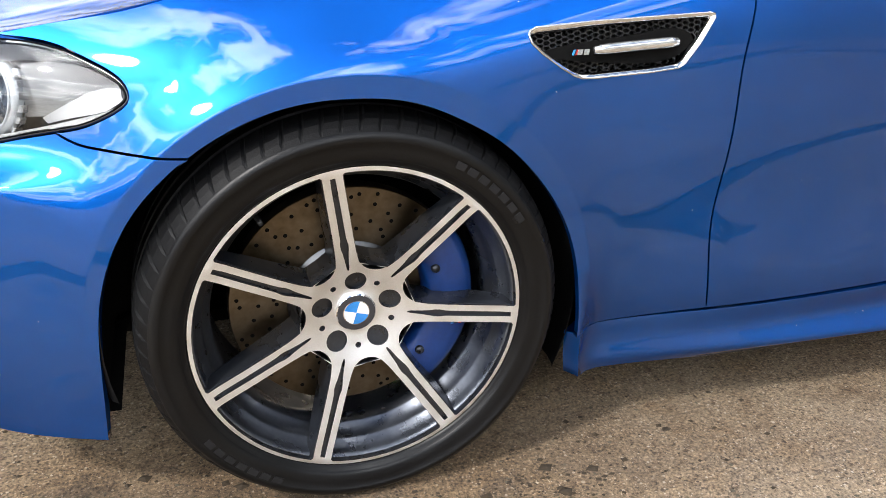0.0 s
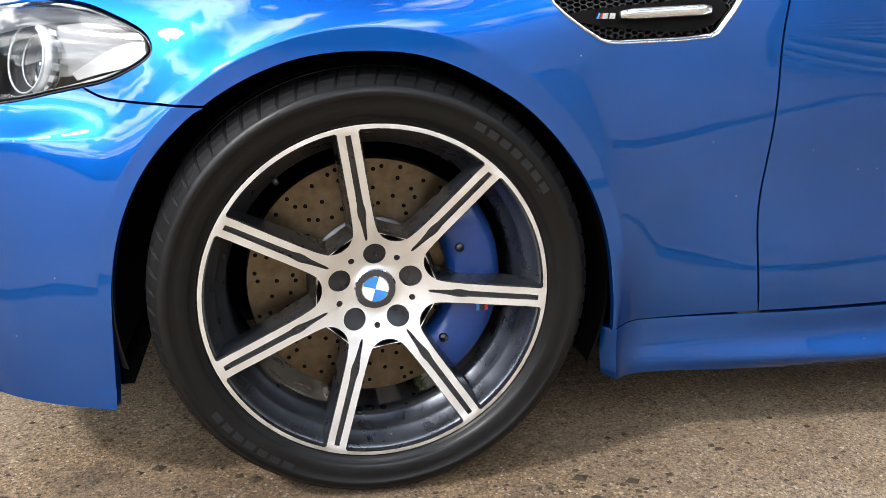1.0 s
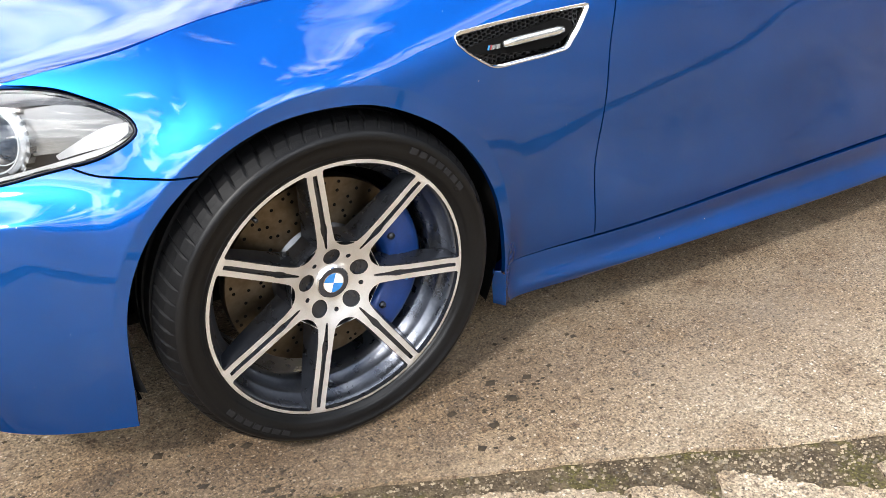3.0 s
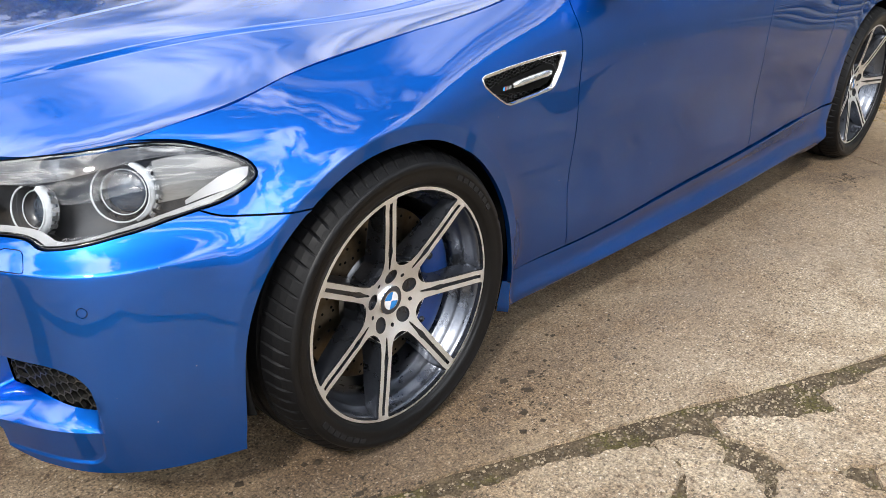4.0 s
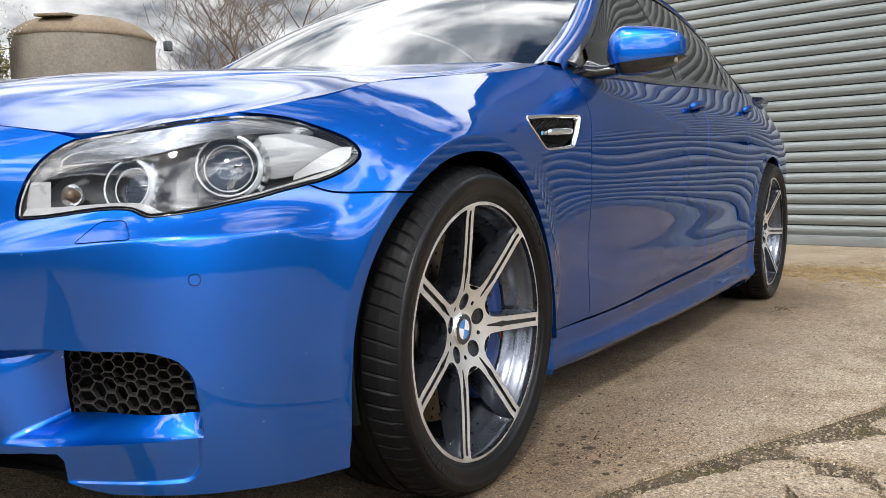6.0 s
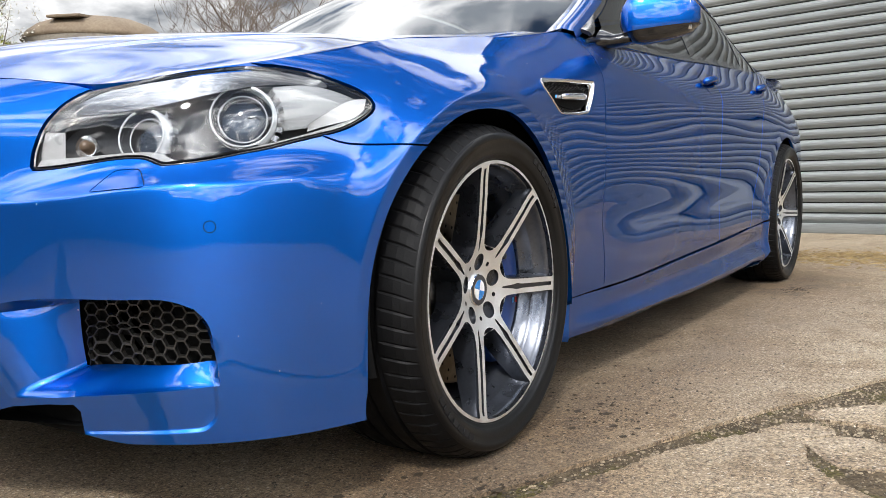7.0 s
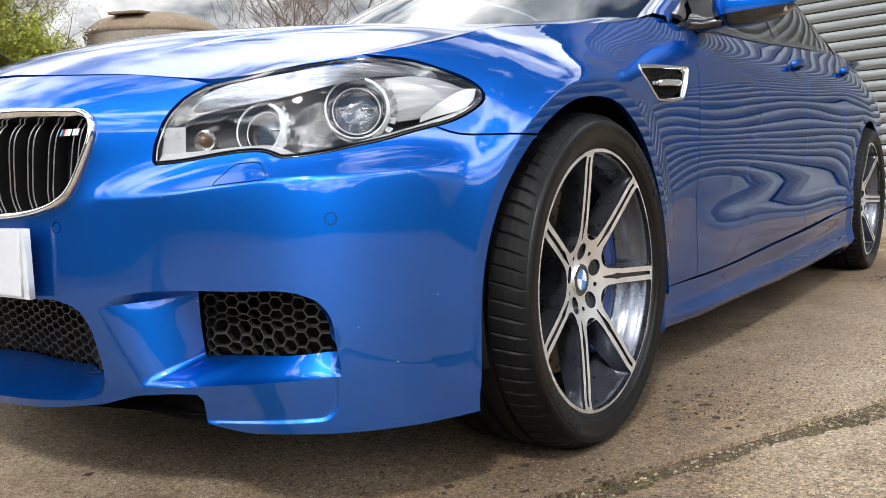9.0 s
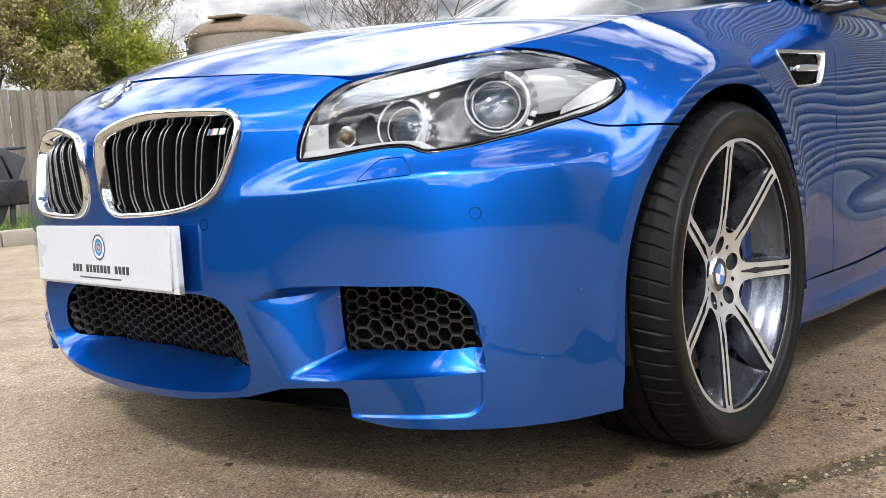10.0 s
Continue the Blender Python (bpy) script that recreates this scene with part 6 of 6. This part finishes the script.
def straw_heap():
    r = random.Random(3)
    out = Shape()
    for _ in range(1500):
        x, y = 4.1 + r.gauss(0, .22), -1.10 + r.gauss(0, .34)
        h = max(0, .03 - .06 * math.hypot((x - 4.1) / .4, (y + 1.05) / .5)) * r.random() + .003
        a, l = r.random() * 6.28, r.uniform(.03, .11)
        dx, dy = math.cos(a) * l / 2, math.sin(a) * l / 2
        w = .0022
        out.add([(x - dx - dy / l * w, y - dy + dx / l * w, h), (x - dx + dy / l * w, y - dy - dx / l * w, h), (x + dx, y + dy, h + r.uniform(-.004, .02)), (x, y, h + .006)], [(0, 1, 2), (0, 2, 3), (1, 3, 2)])
    return out


thing("straw", "dry yellow straw lying on the concrete behind the car", "straw", straw_heap().mesh("straw", STRAW, False, False), "stuff")

# roller shutter across the building behind the car
SHUT_X, SHUT_TURN, PITCH = 6.08, 11.0, .0873
shut_at = pose(SHUT_X, -.75, 0, 0, 0, -SHUT_TURN)
shutter = thing("roller_shutter", "closed grey steel roller shutter with curved horizontal slats", "roller shutter", kind="structure", at=shut_at)
prof = [(.0, .0), (-.005, .004), (-.008, .012), (-.016, .022), (-.021, .036), (-.021, .052), (-.015, .067), (-.006, .0765), (.0, .0785), (.022, .079), (.022, .0873), (.0, .0873)]
lath = loft([[(x, y, z) for x, z in prof] for y in np.linspace(-7.0, 2.6, 14)])
# groove faces take the painted gap-shadow colour
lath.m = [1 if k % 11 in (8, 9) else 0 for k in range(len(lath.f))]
lath = lath.mesh("slat", [SHUTTER, GROOVE_SHADE], False, False)
for k in range(53):
    ob = part("slat", lath, shutter)
    ob.location = (0, 0, .085 + PITCH * k)
part("bottom_rail", block((-.035, -7.0, .0), (.03, 2.6, .084), .006).mesh("bottom_rail", SHUTTER, True, False), shutter)
wall = thing("wall_east", "plain grey wall over and beside the shutter", "wall", merge(block((.06, -13, 0), (.35, 2.9, 5.05), .01), block((-.05, -13, 4.68), (.06, 2.9, 5.05), .01), block((-.08, -7.25, 0), (.05, -7.0, 4.7), .01), block((-.08, 2.6, 0), (.05, 2.85, 4.7), .01)).mesh("wall_east", WALL, False, False), "structure", at=shut_at)
eaves = np.linspace(-13.2, 3.1, 420)
roof = thing("roof_east", "grey corrugated sheet roof over the shutter", "roof", loft([[(x, y, z + .028 * math.sin(y * 2 * math.pi / .146)) for y in eaves] for x, z in ((-.34, 5.02), (-.34, 5.04), (4.0, 6.1))]).mesh("roof_east", SCRAP, normals=False), "structure", at=shut_at)

# grass, kerb, fence beyond the car
kerb = thing("kerb", "worn concrete kerb along the grass", "kerb", kind="structure")
kerb_stone = block((-.4525, 8.35, -.02), (.4525, 8.50, .17), .02).mesh("kerb_stone", KERB, True, False)
for x in np.arange(-14, 16, .915):
    part("kerb_stone", kerb_stone, kerb).location = (float(x), 0, .01 * math.sin(x * 3))
verge = thing("verge", "earth bank under the grass", "ground", Shape().add([(-14, 8.5, .15), (16, 8.5, .15), (16, 30, .5), (-14, 30, .5)], [(0, 1, 2, 3)]).mesh("verge", EARTH, normals=False), "structure")


def blades():
    r = random.Random(12)
    out = Shape()
    for _ in range(16000):
        x, y = r.uniform(-3, 9), 8.5 + r.random() ** 1.4 * 5
        h, a, w = r.uniform(.05, .15), r.random() * 6.28, .006
        z = .15 + (y - 8.5) * .016
        out.add([(x - w * math.cos(a), y - w * math.sin(a), z), (x + w * math.cos(a), y + w * math.sin(a), z), (x + r.gauss(0, .04), y + r.gauss(0, .04), z + h)], [(0, 1, 2)])
    return out


thing("grass", "short green grass behind the kerb", "grass", blades().mesh("grass", GRASS, False, False), "stuff")
FENCE_Y = 12.6
fence = thing("fence", "weathered vertical-board timber fence", "fence", at=pose(0, FENCE_Y, .2, 0, 0, -4))
board = block((-.057, -.009, 0), (.057, .009, 2.02), .003).mesh("board", WOOD, False, False)
for k in range(150):
    ob = part("board", board, fence)
    ob.matrix_local = pose(-3.5 + k * .102, .020 * (k % 2) + rng.uniform(-.002, .002), -.02 + rng.uniform(-.012, .012), 0, rng.uniform(-.4, .4), 0)
for z in (.35, 1.0, 1.6):
    part("rail", block((-3.6, .035, z), (11.9, .075, z + .08), .004).mesh("rail", WOOD, False, False), fence)
for k in range(9):
    post = part("post", block((-.05, .06, -.2), (.05, .16, 1.86), .004).mesh("post", WOOD, False, False), fence)
    post.location = (-3.4 + k * 1.85, 0, 0)

# concrete tank
tank = thing("storage_tank", "round weathered concrete tank with a shallow domed lid", "tank", at=pose(10.15, 14.7, -.28))
part("drum", lathe([(1.46, 4.05), (1.47, 2.0), (1.47, 0)], 72).moved(pose(0, 0, 0, 90, 0, 0)).mesh("drum", TANK, normals=False), tank)
part("lid", lathe([(.0, 4.52), (.42, 4.505), (.9, 4.42), (1.2, 4.30), (1.38, 4.17), (1.475, 4.06), (1.495, 4.01), (1.47, 3.97)], 72).moved(pose(0, 0, 0, 90, 0, 0)).mesh("lid", TANKTOP, normals=False), tank)
part("hatch", block((-.95, -.35, 4.42), (-.05, .35, 4.48), .02).moved(pose(0, 0, 0, 0, -6, 30)).mesh("hatch", TANKTOP, True, False), tank)
part("bracket", block((1.45, -.95, 3.88), (1.60, -.80, 4.1), .02).mesh("bracket", SCRAP, True, False), tank)

# grey machinery by the fence
scrap = thing("farm_implement", "dark grey steel farm implement parked on the grass", "farm implement", at=pose(2.25, 9.2, .17))
part("plate", block((-.55, -.06, 0), (.05, .06, .95), .015).moved(pose(0, 0, 0, 0, 24, 0)).mesh("plate", SCRAP, True, False), scrap)
part("box", block((.02, -.25, .28), (.34, .25, .58), .02).mesh("box", LAMPDARK, True, False), scrap)
part("leg", tube([(.18, -.1, 0), (.20, -.1, .35)], .035, 10).mesh("leg", SCRAP, normals=False), scrap)
part("bar", tube([(.05, 0, .95), (.45, 0, .97)], .022, 8).mesh("bar", SCRAP, normals=False), scrap)
part("hose", tube([(-.3, -.08, .9), (-.15, -.2, 1.02), (.1, -.2, .85), (.2, -.15, .6)], .018, 8).mesh("hose", BLACK, normals=False), scrap)

# dark timber building far beyond the car
shed = thing("barn", "dark timber-clad barn with a white-framed window", "barn", at=pose(-7.5, 22, 0, 0, 0, 12))
part("wall", merge(*[block((-8, -.02 * (k % 2), k * .2), (4, .25, k * .2 + .19), .005) for k in range(18)]).mesh("wall", CLAD, False, False), shed)
part("roof", loft([[(-8.4, -.5, 3.5), (4.4, -.5, 3.5)], [(-8.4, 4, 5.6), (4.4, 4, 5.6)]], flip=True).mesh("roof", SCRAP, normals=False), shed)
win = part("window", merge(block((-.5, -.09, .55), (.5, -.03, .62), .005), block((-.5, -.09, 1.35), (.5, -.03, 1.42), .005), block((-.5, -.09, .55), (-.43, -.03, 1.42), .005), block((.43, -.09, .55), (.5, -.03, 1.42), .005), block((-.03, -.09, .55), (.03, -.03, 1.42), .005)).mesh("window", WHITE, False, False), shed, "white window frame")
part("pane", block((-.43, -.05, .62), (.43, -.035, 1.35), 0).mesh("pane", GLOSSBLACK, False, False), win)


# plain dark buildings close the yard in front of the car and along its open side, mirrored in the paint
def boarded(length, high):
    """Upright boards; high gives the height along the wall."""
    return merge(*[block((k * .6, -.02 * (k % 2), 0), (k * .6 + .59, .25, float(high(k * .6))), .01) for k in range(int(length / .6))])


thing("wall_west", "plain dark boarded barn wall closing the yard", "wall", boarded(26, lambda q: np.interp(q, [0, 12, 16.8], [5.8, 5.8, 2.4])).mesh("wall_west", YARDWALL, False, False), "structure", at=pose(-12.5, 12, 0, 0, 0, -90))
thing("wall_south", "plain dark boarded barn wall closing the yard", "wall", boarded(26, lambda q: np.interp(q, [6, 10], [2.4, 3.6])).mesh("wall_south", YARDWALL, False, False), "structure", at=pose(-12.5, -13.5, 0))


# ---- trees ----
def branching(base, height, spread, seed, levels=5, lean=0.0):
    """Limbs as lines with radii, and the tips of the twigs."""
    r = random.Random(seed)
    limbs, tips = [], []

    def grow(p, d, length, radius, level):
        pts, rads = [p], [radius]
        n = 5
        for k in range(n):
            d = (d + Vector((r.gauss(0, .13), r.gauss(0, .13), r.gauss(.04, .09)))).normalized()
            p = p + d * (length / n)
            pts.append(p)
            rads.append(radius * (1 - .55 * (k + 1) / n))
        limbs.append((pts, rads, level))
        if level >= levels - 1:
            tips.extend(pts[1:])
            return
        kids = r.choice((3, 4)) if level else 5
        for k in range(kids):
            q = pts[r.randint(2, n)] if k else pts[-1]
            a = r.random() * 6.28
            side = Vector((math.cos(a), math.sin(a), r.uniform(-.1, .5)))
            grow(q, (d * (1 - spread) + side * spread).normalized(), length * r.uniform(.58, .78), rads[-1] * r.uniform(.6, .9) + .0035, level + 1)
    grow(Vector(base), Vector((lean, 0, 1)), height * .34, height * .018, 0)
    return limbs, tips


def tree(name, at, height, spread, seed, leaf, count, size, label, levels=5, lean=0.0):
    limbs, tips = branching((0, 0, 0), height, spread, seed, levels, lean)
    t = thing(name, label, "tree", group="trees behind the fence", at=pose(*at))
    wood = Shape()
    for pts, rads, level in limbs:
        wood = merge_fast(wood, tube(pts, rads, 7 if level < 2 else 4 if level < 4 else 3, cap=False))
    part("trunk", wood.mesh("trunk", BARK, normals=False), t)
    if count:
        r = random.Random(seed + 1)
        crown = Shape()
        for _ in range(count):
            c = r.choice(tips) + Vector((r.gauss(0, size * 2.2), r.gauss(0, size * 2.2), r.gauss(0, size * 2.0)))
            a, b = Vector((r.gauss(0, 1), r.gauss(0, 1), r.gauss(0, 1))).normalized(), Vector((r.gauss(0, 1), r.gauss(0, 1), r.gauss(0, 1))).normalized()
            s = size * r.uniform(.5, 1.2)
            crown.add([tuple(c - a * s), tuple(c + b * s * .5), tuple(c + a * s), tuple(c - b * s * .5)], [(0, 1, 2, 3)])
        part("crown", crown.mesh("crown", leaf, False, False), t)
    return t


def merge_fast(a, b):
    k = len(a.v)
    a.v += b.v
    a.n += b.n
    a.f += [tuple(i + k for i in q) for q in b.f]
    a.m += b.m
    return a


tree("blossom_tree", (8.5, 17.6, .3), 7.8, .55, 5, BLOSSOM, 14000, .032, "tree in white blossom with thin dark branches")
tree("leafing_tree", (6.2, 15.1, .3), 6.4, .55, 21, LEAF, 74000, .040, "tree in fresh yellow-green leaf")
tree("leafing_tree", (5.0, 15.4, .3), 7.2, .62, 25, BUD, 80000, .040, "tall tree in olive-brown bud")
tree("leafing_tree", (7.0, 18.2, .3), 8.0, .6, 26, BUD, 50000, .046, "tall tree in olive-brown bud")
tree("blossom_tree", (3.2, 16.0, .3), 7.0, .6, 9, BLOSSOM, 5000, .032, "tree in white blossom with thin dark branches")
tree("leafing_tree", (-2.5, 18.0, .3), 9.0, .6, 27, BUD, 9000, .06, "tall tree in olive-brown bud")
tree("bare_tree", (14.6, 15.2, 0), 9.0, .52, 31, None, 0, 0, "bare grey-brown tree with fine twigs against the sky", 6)
tree("bare_tree", (18.5, 16.8, 0), 10.0, .5, 35, None, 0, 0, "bare grey-brown tree with fine twigs against the sky", 6)
